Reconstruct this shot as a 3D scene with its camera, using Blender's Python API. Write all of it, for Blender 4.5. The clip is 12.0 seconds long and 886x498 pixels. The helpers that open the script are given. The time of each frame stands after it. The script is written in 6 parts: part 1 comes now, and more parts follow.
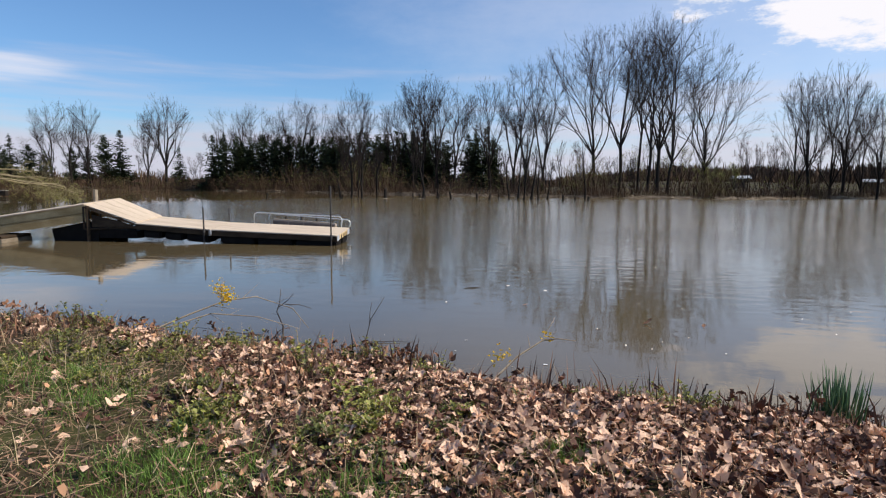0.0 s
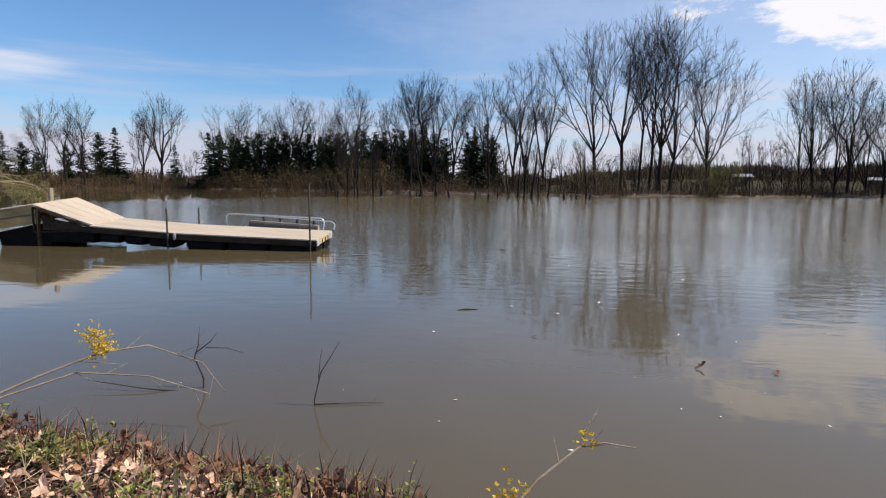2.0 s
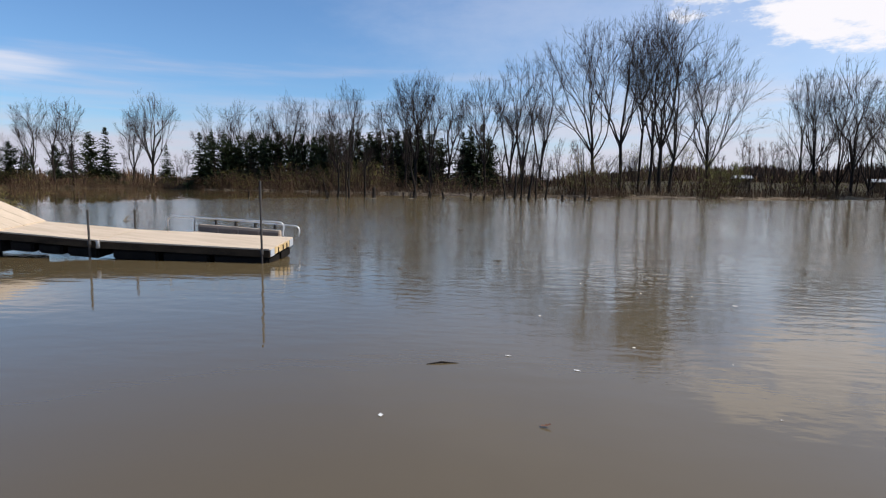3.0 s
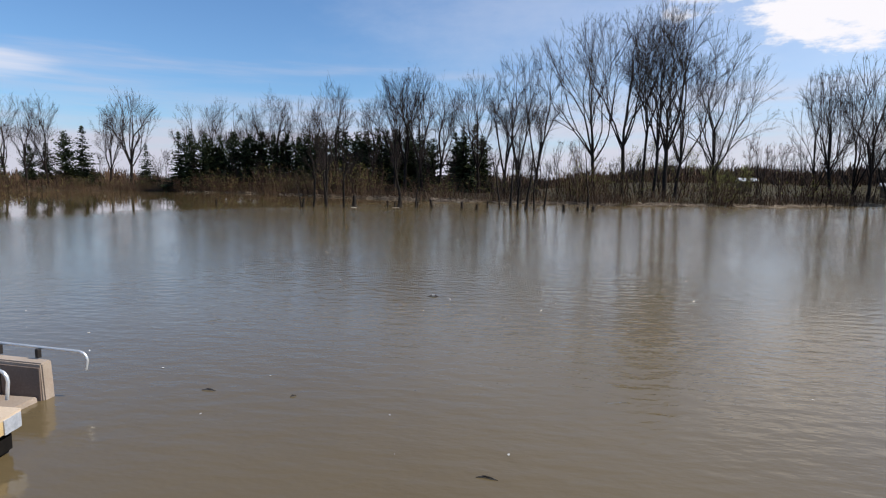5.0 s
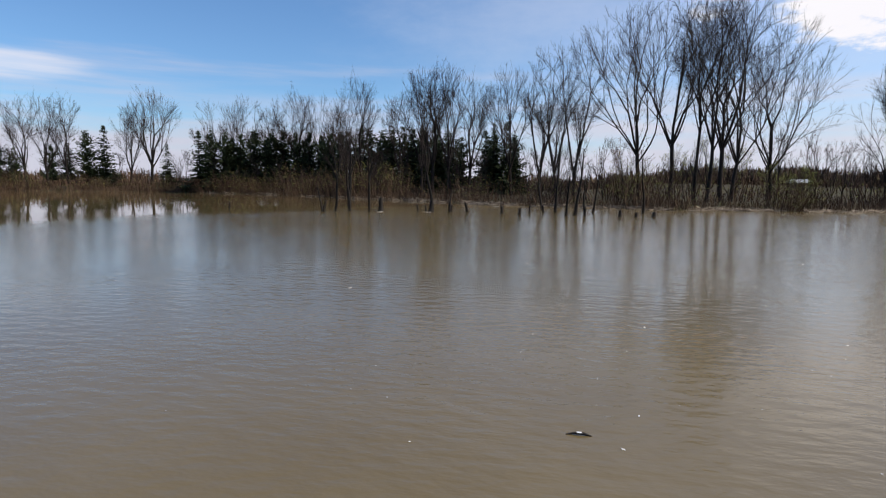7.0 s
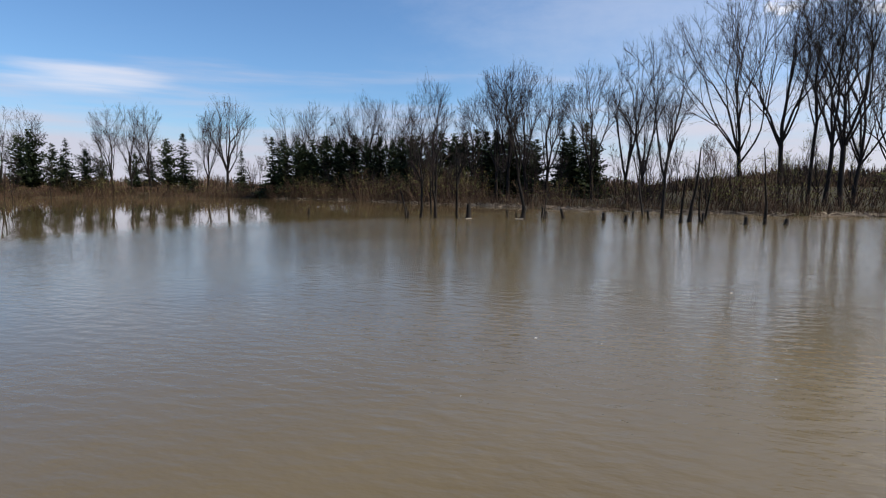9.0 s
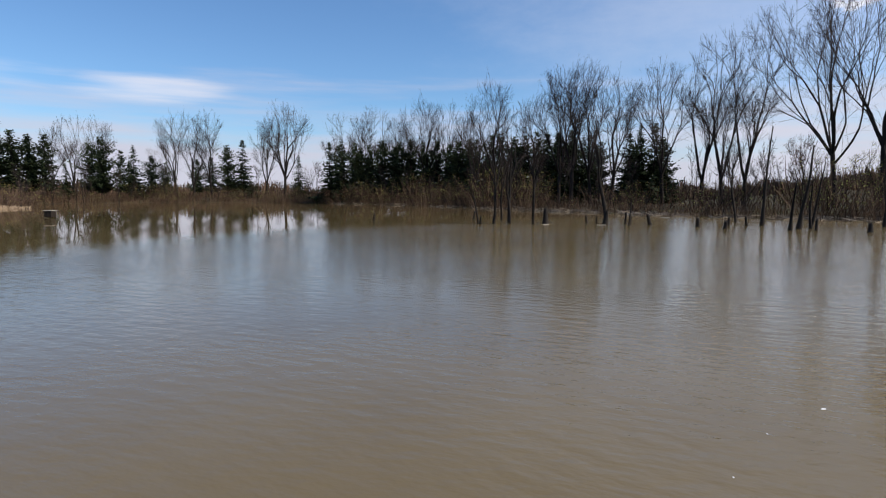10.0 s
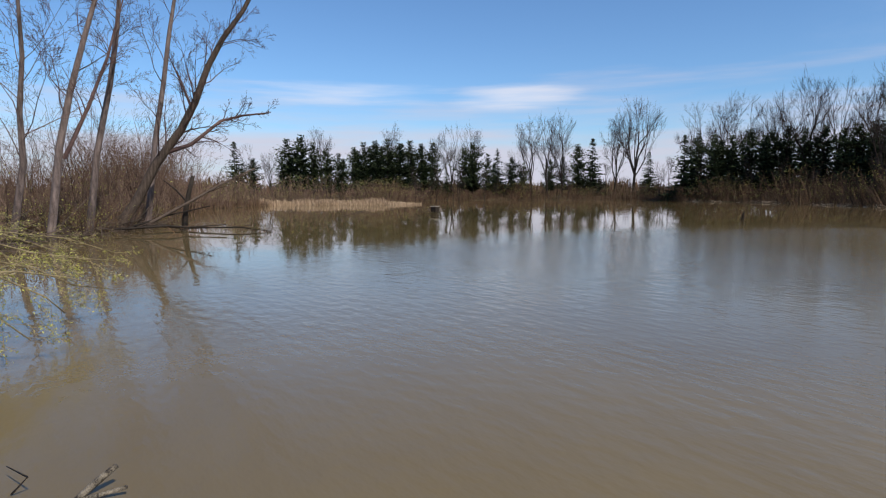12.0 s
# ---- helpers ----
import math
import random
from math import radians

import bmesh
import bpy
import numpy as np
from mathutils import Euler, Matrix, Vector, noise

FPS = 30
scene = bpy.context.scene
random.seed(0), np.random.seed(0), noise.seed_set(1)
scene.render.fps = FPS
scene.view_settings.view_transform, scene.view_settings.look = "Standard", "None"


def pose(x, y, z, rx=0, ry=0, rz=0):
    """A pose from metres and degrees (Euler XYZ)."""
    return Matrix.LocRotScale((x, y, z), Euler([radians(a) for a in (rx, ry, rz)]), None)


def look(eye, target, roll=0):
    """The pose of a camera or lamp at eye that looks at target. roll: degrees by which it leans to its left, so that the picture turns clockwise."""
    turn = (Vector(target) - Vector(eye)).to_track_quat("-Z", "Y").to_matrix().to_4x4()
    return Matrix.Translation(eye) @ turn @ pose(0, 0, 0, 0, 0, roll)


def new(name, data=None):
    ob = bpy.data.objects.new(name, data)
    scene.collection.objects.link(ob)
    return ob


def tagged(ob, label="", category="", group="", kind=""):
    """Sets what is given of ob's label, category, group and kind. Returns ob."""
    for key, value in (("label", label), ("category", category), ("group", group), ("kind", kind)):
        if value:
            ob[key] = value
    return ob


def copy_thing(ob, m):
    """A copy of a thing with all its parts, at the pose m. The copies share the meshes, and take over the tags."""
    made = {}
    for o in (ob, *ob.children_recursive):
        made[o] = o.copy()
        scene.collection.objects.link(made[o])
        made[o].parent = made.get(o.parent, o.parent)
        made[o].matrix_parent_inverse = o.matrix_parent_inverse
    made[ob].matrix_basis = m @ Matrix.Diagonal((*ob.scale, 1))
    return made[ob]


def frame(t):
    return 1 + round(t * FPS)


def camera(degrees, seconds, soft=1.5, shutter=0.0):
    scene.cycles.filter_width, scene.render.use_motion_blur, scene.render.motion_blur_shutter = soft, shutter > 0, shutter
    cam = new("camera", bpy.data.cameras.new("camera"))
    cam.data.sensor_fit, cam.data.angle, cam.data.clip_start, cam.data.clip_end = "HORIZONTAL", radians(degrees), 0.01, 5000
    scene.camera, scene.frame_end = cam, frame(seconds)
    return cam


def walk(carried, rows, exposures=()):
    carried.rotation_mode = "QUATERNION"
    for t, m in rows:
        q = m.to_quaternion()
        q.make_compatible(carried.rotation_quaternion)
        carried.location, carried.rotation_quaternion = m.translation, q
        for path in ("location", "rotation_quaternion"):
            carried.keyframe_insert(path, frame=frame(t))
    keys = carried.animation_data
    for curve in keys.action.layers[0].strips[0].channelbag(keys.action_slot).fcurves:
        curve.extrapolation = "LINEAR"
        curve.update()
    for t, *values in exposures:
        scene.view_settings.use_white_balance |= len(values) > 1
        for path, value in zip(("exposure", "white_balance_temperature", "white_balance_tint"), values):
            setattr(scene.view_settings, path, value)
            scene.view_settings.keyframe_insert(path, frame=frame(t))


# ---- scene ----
cam = camera(76.0, 12.0, 1.2)
PATH = [
    (0, (4.281, -0.593, 1.964), (3.573, 1.265, 1.745), 0.41),
    (0.5, (4.316, -0.694, 1.936), (3.611, 1.164, 1.711), 0.40),
    (1, (4.274, -0.484, 1.924), (3.571, 1.374, 1.695), 0.51),
    (1.5, (4.045, 0.276, 1.946), (3.341, 2.134, 1.720), 0.54),
    (2, (3.689, 1.426, 1.965), (2.985, 3.284, 1.740), 0.44),
    (2.5, (3.266, 2.908, 1.922), (2.566, 4.769, 1.703), 0.47),
    (3, (2.968, 4.334, 1.867), (2.275, 6.197, 1.647), 0.55),
    (5, (0.784, 12.617, 3.120), (0.110, 14.486, 2.895), 0.63),
    (5.5, (-0.347, 14.859, 3.220), (-1.013, 16.732, 2.998), 0.77),
    (6, (-1.867, 17.314, 3.200), (-2.533, 19.188, 2.988), 0.67),
    (6.5, (-3.258, 19.439, 3.180), (-3.959, 21.302, 2.987), 0.72),
    (7, (-3.786, 20.017, 3.220), (-4.533, 21.859, 2.997), 0.74),
    (9, (-9.108, 23.542, 3.200), (-10.048, 25.295, 2.990), 0.37),
    (9.5, (-11.300, 24.606, 3.100), (-12.254, 26.352, 2.898), 0.26),
    (10, (-13.286, 25.596, 3.020), (-14.373, 27.264, 2.828), 0.27),
    (10.5, (-14.450, 26.250, 3.000), (-15.818, 27.697, 2.808), 0.22),
    (11, (-15.000, 26.450, 2.970), (-16.558, 27.686, 2.759), -0.02),
    (11.5, (-15.300, 26.400, 2.950), (-17.066, 27.316, 2.742), -0.12),
    (12, (-15.450, 26.300, 2.950), (-17.280, 27.082, 2.748), -0.15),
]
walk(cam, [(t, look(eye, target, roll)) for t, eye, target, roll in PATH])

# ---- light ----
SUN_AZ, SUN_EL = 17.0, 47.0          # degrees from +x, degrees above the horizon
sun_way = Vector((math.cos(radians(SUN_AZ)) * math.cos(radians(SUN_EL)), math.sin(radians(SUN_AZ)) * math.cos(radians(SUN_EL)), math.sin(radians(SUN_EL))))
sun = new("sun", bpy.data.lights.new("sun", "SUN"))
sun.data.energy, sun.data.angle, sun.data.color = 5.0, radians(0.55), (1.0, 0.94, 0.84)
sun.matrix_world = look((0, 0, 80), Vector((0, 0, 80)) - sun_way)
scene.view_settings.exposure = 0.0


def make_world():
    world = bpy.data.worlds.new("sky")
    scene.world = world
    world.use_nodes = True
    nt = world.node_tree
    nt.nodes.clear()
    N, L = nt.nodes.new, nt.links.new
    out, back = N("ShaderNodeOutputWorld"), N("ShaderNodeBackground")
    sky = N("ShaderNodeTexSky")
    sky.sky_type, sky.sun_disc = "NISHITA", False
    sky.sun_elevation, sky.sun_rotation = radians(SUN_EL), radians(90 - SUN_AZ)
    sky.altitude, sky.air_density, sky.dust_density, sky.ozone_density = 200, 1.0, 0.8, 1.2
    coord, sep = N("ShaderNodeTexCoord"), N("ShaderNodeSeparateXYZ")
    L(coord.outputs["Generated"], sep.inputs[0])

    def m(op, a, b=None, c=None):
        n = N("ShaderNodeMath")
        n.operation = op
        for i, v in enumerate((a, b, c)):
            if v is None:
                continue
            if isinstance(v, (int, float)):
                n.inputs[i].default_value = v
            else:
                L(v, n.inputs[i])
        return n.outputs[0]

    def step(v, lo, hi):
        n = N("ShaderNodeMapRange")
        n.interpolation_type = "SMOOTHSTEP"
        L(v, n.inputs["Value"])
        n.inputs["From Min"].default_value, n.inputs["From Max"].default_value = lo, hi
        return n.outputs["Result"]

    def cells(sx, sy, scale, detail, rough, shift):
        vec, n = N("ShaderNodeCombineXYZ"), N("ShaderNodeTexNoise")
        L(m("MULTIPLY", az, sx), vec.inputs[0])
        L(m("MULTIPLY_ADD", el, sy, shift), vec.inputs[1])
        L(vec.outputs[0], n.inputs["Vector"])
        n.inputs["Scale"].default_value, n.inputs["Detail"].default_value, n.inputs["Roughness"].default_value = scale, detail, rough
        return n.outputs["Fac"]

    az = m("ADD", m("ARCTAN2", m("MULTIPLY", sep.outputs[0], -1.0), sep.outputs[1]), math.pi / 2)   # runs from -90 to 270 degrees
    el = m("ARCSINE", sep.outputs[2])

    def heap(azimuth, elevation, wide, high):
        """A soft window of sky in which a bank of cloud stands."""
        a = m("DIVIDE", m("SUBTRACT", az, radians(azimuth)), radians(wide))
        b = m("DIVIDE", m("SUBTRACT", el, radians(elevation)), radians(high))
        return m("SUBTRACT", 1.0, m("ADD", m("MULTIPLY", a, a), m("MULTIPLY", b, b)))

    puffs = cells(5.0, 12.0, 1.0, 8.0, 0.66, 2.3)
    big = step(m("ADD", m("MULTIPLY", heap(72, 15.4, 19.0, 4.9), 0.95), m("MULTIPLY_ADD", puffs, 4.4, -2.2)), 0.0, 0.7)
    streak = cells(2.2, 26.0, 1.0, 5.0, 0.55, 0.7)
    wisp_a = m("ADD", m("MULTIPLY", heap(166, 9.6, 12, 2.0), 0.42), m("MULTIPLY_ADD", streak, 1.3, -0.55))
    wisp_b = m("ADD", m("MULTIPLY", heap(150, 9.0, 8, 1.7), 0.42), m("MULTIPLY_ADD", streak, 1.3, -0.55))
    wisps = m("MULTIPLY", step(m("MAXIMUM", wisp_a, wisp_b), 0.2, 0.8), 0.5)
    low = m("MULTIPLY", step(m("MULTIPLY_ADD", el, -4.2, m("MULTIPLY_ADD", streak, 1.3, 0.14)), 0.0, 0.7), 0.92)
    veil = m("MULTIPLY", step(m("ADD", heap(58, 22, 72, 30), m("MULTIPLY_ADD", puffs, 0.8, -0.4)), 0.0, 1.0), 0.32)   # thin high cloud towards the sun
    cover = m("MINIMUM", m("MAXIMUM", m("MAXIMUM", big, wisps), veil), 1.0)
    mix = N("ShaderNodeMix")
    mix.data_type = "RGBA"
    L(cover, mix.inputs["Factor"])
    blue = N("ShaderNodeMix")
    blue.data_type, blue.blend_type = "RGBA", "MULTIPLY"
    blue.inputs["Factor"].default_value = 1.0
    L(sky.outputs[0], blue.inputs["A"])
    blue.inputs["B"].default_value = SKY_TINT
    haze = N("ShaderNodeMix")
    haze.data_type = "RGBA"
    L(low, haze.inputs["Factor"])
    L(blue.outputs["Result"], haze.inputs["A"])
    haze.inputs["B"].default_value = HAZE
    L(haze.outputs["Result"], mix.inputs["A"])
    mix.inputs["B"].default_value = CLOUD
    L(mix.outputs["Result"], back.inputs["Color"])
    back.inputs["Strength"].default_value = SKY_STRENGTH
    L(back.outputs[0], out.inputs[0])


SKY_STRENGTH = 0.112
SKY_TINT = (0.77, 1.05, 1.33, 1)
CLOUD = (8.7, 8.5, 8.9, 1)
HAZE = (5.7, 5.6, 6.6, 1)
make_world()


# ---- materials ----
def material(name, dark, light, scale=6.0, rough=0.8, bump=0.3, fine=60.0, stretch=(1, 1, 1), island=0.0, each=0.0, metal=0.0, spec=0.5, contrast=(0.3, 0.7), through_light=0.0):
    """Two colours mixed by coarse and fine noise, with relief; island and each vary the brightness of pieces and of objects."""
    mat = bpy.data.materials.new(name)
    mat.use_nodes = True
    nt = mat.node_tree
    N, L = nt.nodes.new, nt.links.new
    bsdf = nt.nodes["Principled BSDF"]
    coord, place = N("ShaderNodeTexCoord"), N("ShaderNodeMapping")
    place.inputs["Scale"].default_value = stretch
    L(coord.outputs["Object"], place.inputs["Vector"])
    coarse, grain = N("ShaderNodeTexNoise"), N("ShaderNodeTexNoise")
    for n, s, d in ((coarse, scale, 5.0), (grain, fine, 4.0)):
        L(place.outputs[0], n.inputs["Vector"])
        n.inputs["Scale"].default_value, n.inputs["Detail"].default_value = s, d
    both = N("ShaderNodeMath")
    both.operation = "MULTIPLY_ADD"
    L(grain.outputs["Fac"], both.inputs[0])
    both.inputs[1].default_value = 0.45
    half = N("ShaderNodeMath")
    half.operation = "MULTIPLY_ADD"
    L(coarse.outputs["Fac"], half.inputs[0])
    half.inputs[1].default_value, half.inputs[2].default_value = 0.75, -0.1
    L(half.outputs[0], both.inputs[2])
    fac = both.outputs[0]
    for amount, node, slot in ((island, "ShaderNodeNewGeometry", "Random Per Island"), (each, "ShaderNodeObjectInfo", "Random")):
        if amount:
            src, add = N(node), N("ShaderNodeMath")
            add.operation = "MULTIPLY_ADD"
            L(src.outputs[slot], add.inputs[0])
            add.inputs[1].default_value = amount
            sub = N("ShaderNodeMath")
            sub.operation = "SUBTRACT"
            L(fac, sub.inputs[0])
            sub.inputs[1].default_value = amount / 2
            L(sub.outputs[0], add.inputs[2])
            fac = add.outputs[0]
    ramp = N("ShaderNodeValToRGB")
    ramp.color_ramp.elements[0].position, ramp.color_ramp.elements[1].position = contrast
    ramp.color_ramp.elements[0].color, ramp.color_ramp.elements[1].color = (*dark, 1), (*light, 1)
    L(fac, ramp.inputs["Fac"])
    L(ramp.outputs["Color"], bsdf.inputs["Base Color"])
    bsdf.inputs["Roughness"].default_value, bsdf.inputs["Metallic"].default_value = rough, metal
    bsdf.inputs["Specular IOR Level"].default_value = spec
    if bump:
        b = N("ShaderNodeBump")
        b.inputs["Strength"].default_value, b.inputs["Distance"].default_value = bump, 0.02
        L(fac, b.inputs["Height"])
        L(b.outputs[0], bsdf.inputs["Normal"])
    if through_light:
        leaf, shade = N("ShaderNodeBsdfTranslucent"), N("ShaderNodeMixShader")
        L(ramp.outputs["Color"], leaf.inputs["Color"])
        shade.inputs["Fac"].default_value = through_light
        L(bsdf.outputs[0], shade.inputs[1])
        L(leaf.outputs[0], shade.inputs[2])
        L(shade.outputs[0], nt.nodes["Material Output"].inputs["Surface"])
    return mat


def water_material():
    """Silty brown floodwater with wind ripples in two sizes and calmer streaks."""
    mat = bpy.data.materials.new("silty_water")
    mat.use_nodes = True
    nt = mat.node_tree
    N, L = nt.nodes.new, nt.links.new
    bsdf = nt.nodes["Principled BSDF"]
    coord = N("ShaderNodeTexCoord")

    def waves(scale, detail, stretch, turn):
        place, n = N("ShaderNodeMapping"), N("ShaderNodeTexNoise")
        place.vector_type = "TEXTURE"
        place.inputs["Scale"].default_value, place.inputs["Rotation"].default_value = (1 / stretch[0], 1 / stretch[1], 1), (0, 0, radians(turn))
        L(coord.outputs["Object"], place.inputs["Vector"])
        L(place.outputs[0], n.inputs["Vector"])
        n.inputs["Scale"].default_value, n.inputs["Detail"].default_value, n.inputs["Roughness"].default_value = scale, detail, 0.5
        return n.outputs["Fac"]

    silt = N("ShaderNodeValToRGB")
    silt.color_ramp.elements[0].position, silt.color_ramp.elements[1].position = 0.3, 0.75
    silt.color_ramp.elements[0].color, silt.color_ramp.elements[1].color = (0.126, 0.090, 0.041, 1), (0.156, 0.114, 0.054, 1)
    L(waves(0.16, 4.0, (1, 1, 1), 0), silt.inputs["Fac"])
    where, offshore, tone = N("ShaderNodeSeparateXYZ"), N("ShaderNodeMapRange"), N("ShaderNodeMix")
    L(coord.outputs["Object"], where.inputs[0])
    L(where.outputs[1], offshore.inputs["Value"])           # the base colour is darker and greyer below the near bank
    offshore.inputs["From Min"].default_value, offshore.inputs["From Max"].default_value = 6.0, 27.0
    tone.data_type = "RGBA"
    L(offshore.outputs[0], tone.inputs["Factor"])
    tone.inputs["A"].default_value = (0.107, 0.080, 0.045, 1)
    L(silt.outputs[0], tone.inputs["B"])
    L(tone.outputs["Result"], bsdf.inputs["Base Color"])
    bsdf.inputs["IOR"].default_value = 1.43
    calm = N("ShaderNodeMapRange")
    L(waves(0.05, 3.0, (1, 1, 1), 20), calm.inputs["Value"])
    calm.inputs["From Min"].default_value, calm.inputs["From Max"].default_value = 0.35, 0.65
    calm.inputs["To Min"].default_value, calm.inputs["To Max"].default_value = 0.35, 1.0
    small, large = N("ShaderNodeBump"), N("ShaderNodeBump")
    large.inputs["Distance"].default_value, small.inputs["Distance"].default_value = 0.05, 0.06
    L(waves(0.9, 2.0, (0.5, 1.0, 1), 18), large.inputs["Height"])
    L(waves(3.4, 3.0, (0.5, 1.0, 1), 11), small.inputs["Height"])
    large.inputs["Strength"].default_value = RIPPLE[0]
    scale_it = N("ShaderNodeMath")
    scale_it.operation = "MULTIPLY"
    L(calm.outputs[0], scale_it.inputs[0])
    scale_it.inputs[1].default_value = RIPPLE[1]
    split, open_water = N("ShaderNodeSeparateXYZ"), N("ShaderNodeMapRange")
    L(coord.outputs["Object"], split.inputs[0])
    L(split.outputs[1], open_water.inputs["Value"])         # the near bank shelters the water below it
    open_water.inputs["From Min"].default_value, open_water.inputs["From Max"].default_value = 7.0, 24.0
    open_water.inputs["To Min"].default_value, open_water.inputs["To Max"].default_value = 0.1, 1.0
    wind = N("ShaderNodeMath")
    wind.operation = "MULTIPLY"
    away, lee, sheltered = N("ShaderNodeVectorMath"), N("ShaderNodeMapRange"), N("ShaderNodeMath")
    away.operation, sheltered.operation = "DISTANCE", "MULTIPLY"   # and the woods the far margin
    L(coord.outputs["Object"], away.inputs[0])
    away.inputs[1].default_value = (40, 60, 0)
    L(away.outputs["Value"], lee.inputs["Value"])
    lee.inputs["From Min"].default_value, lee.inputs["From Max"].default_value = 84.0, 93.0
    lee.inputs["To Min"].default_value, lee.inputs["To Max"].default_value = 1.0, 0.04
    gap, cove, snug = N("ShaderNodeVectorMath"), N("ShaderNodeMapRange"), N("ShaderNodeMath")
    gap.operation, snug.operation = "DISTANCE", "MULTIPLY"         # and the trees the cove beside the left bank
    L(coord.outputs["Object"], gap.inputs[0])
    gap.inputs[1].default_value = (-50, 10, 0)
    L(gap.outputs["Value"], cove.inputs["Value"])
    cove.inputs["From Min"].default_value, cove.inputs["From Max"].default_value = 17.0, 29.0
    cove.inputs["To Min"].default_value, cove.inputs["To Max"].default_value = 0.05, 1.0
    L(lee.outputs[0], snug.inputs[0])
    L(cove.outputs[0], snug.inputs[1])
    L(open_water.outputs[0], sheltered.inputs[0])
    L(snug.outputs[0], sheltered.inputs[1])
    L(sheltered.outputs[0], wind.inputs[0])
    film = N("ShaderNodeMapRange")                                 # ripples too fine to see blur the reflections
    L(sheltered.outputs[0], film.inputs["Value"])
    film.inputs["To Min"].default_value, film.inputs["To Max"].default_value = 0.015, 0.125
    L(film.outputs[0], bsdf.inputs["Roughness"])
    L(scale_it.outputs[0], wind.inputs[1])
    L(wind.outputs[0], small.inputs["Strength"])
    L(large.outputs[0], small.inputs["Normal"])
    L(small.outputs[0], bsdf.inputs["Normal"])
    return mat


RIPPLE = (0.09, 0.56)
WATER = water_material()
SOIL = material("bank_soil", (0.014, 0.009, 0.006), (0.060, 0.038, 0.022), scale=2.0, fine=30, rough=0.95, bump=0.6, spec=0.12)
BARK = material("grey_bark", (0.011, 0.0085, 0.0075), (0.038, 0.029, 0.024), scale=2.5, fine=18, rough=0.95, bump=0.8, stretch=(3, 3, 0.5), each=0.2, spec=0.12)
PALE_BARK = material("pale_bark", (0.035, 0.026, 0.021), (0.115, 0.085, 0.066), scale=2.5, fine=18, rough=0.95, bump=0.6, stretch=(3, 3, 0.5), each=0.2, spec=0.12)
TWIG = material("twigs", (0.017, 0.0125, 0.011), (0.060, 0.045, 0.038), scale=0.4, fine=6, rough=0.9, bump=0, island=0.4, each=0.2, spec=0.12)
BRUSH = material("brush_twigs", (0.034, 0.021, 0.014), (0.150, 0.092, 0.057), scale=0.5, fine=6, rough=0.95, bump=0, island=0.5, each=0.4, spec=0.12)
PALE_BRUSH = material("pale_brush_twigs", (0.060, 0.036, 0.026), (0.165, 0.11, 0.08), scale=0.5, fine=6, rough=0.95, bump=0, island=0.5, each=0.3, spec=0.12)
BUD = material("budding_leaves", (0.15, 0.16, 0.03), (0.46, 0.44, 0.10), scale=0.6, fine=6, rough=0.7, bump=0, island=0.6, through_light=0.3)
NEEDLE = material("conifer_needles", (0.008, 0.015, 0.008), (0.058, 0.072, 0.031), scale=0.5, fine=5, rough=0.85, bump=0, island=0.55, each=0.3, spec=0.12)
REED = material("dry_reeds", (0.20, 0.135, 0.085), (0.45, 0.325, 0.215), scale=0.3, fine=3, rough=0.9, bump=0, island=0.6, spec=0.12)
SNAG = material("wet_dead_wood", (0.009, 0.007, 0.006), (0.036, 0.028, 0.022), scale=3, fine=20, rough=0.8, bump=0.6, stretch=(3, 3, 0.6), each=0.3, spec=0.12)


# ---- mesh helpers ----
def mesh_object(name, verts, faces, mat, parent=None, smooth=False):
    me = bpy.data.meshes.new(name)
    me.from_pydata([tuple(v) for v in verts], [], faces)
    me.materials.append(mat)
    if smooth:
        me.polygons.foreach_set("use_smooth", [True] * len(me.polygons))
    me.update()
    ob = new(name, me)
    ob.parent = parent
    return ob


def part(name, bm, mat, parent, label="", smooth=False):
    me = bpy.data.meshes.new(name)
    bmesh.ops.recalc_face_normals(bm, faces=bm.faces)
    bm.to_mesh(me)
    bm.free()
    me.materials.append(mat)
    if smooth:
        me.polygons.foreach_set("use_smooth", [True] * len(me.polygons))
    ob = new(name, me)
    ob.parent = parent
    if label:
        ob["label"] = label
    return ob


def thing(name, label, category, m=None, group="", kind=""):
    ob = tagged(new(name), label, category, group, kind)
    ob.empty_display_size = 0.2
    if m is not None:
        ob.matrix_basis = m
    return ob


def box(bm, lo, hi, bevel=0.0):
    lo, hi = Vector(lo), Vector(hi)
    r = bmesh.ops.create_cube(bm, size=1.0, matrix=Matrix.Translation((lo + hi) / 2) @ Matrix.Diagonal((*(hi - lo), 1)))
    if bevel:
        edges = list({e for v in r["verts"] for e in v.link_edges})
        bmesh.ops.bevel(bm, geom=edges, offset=bevel, segments=1, affect="EDGES")
    return bm


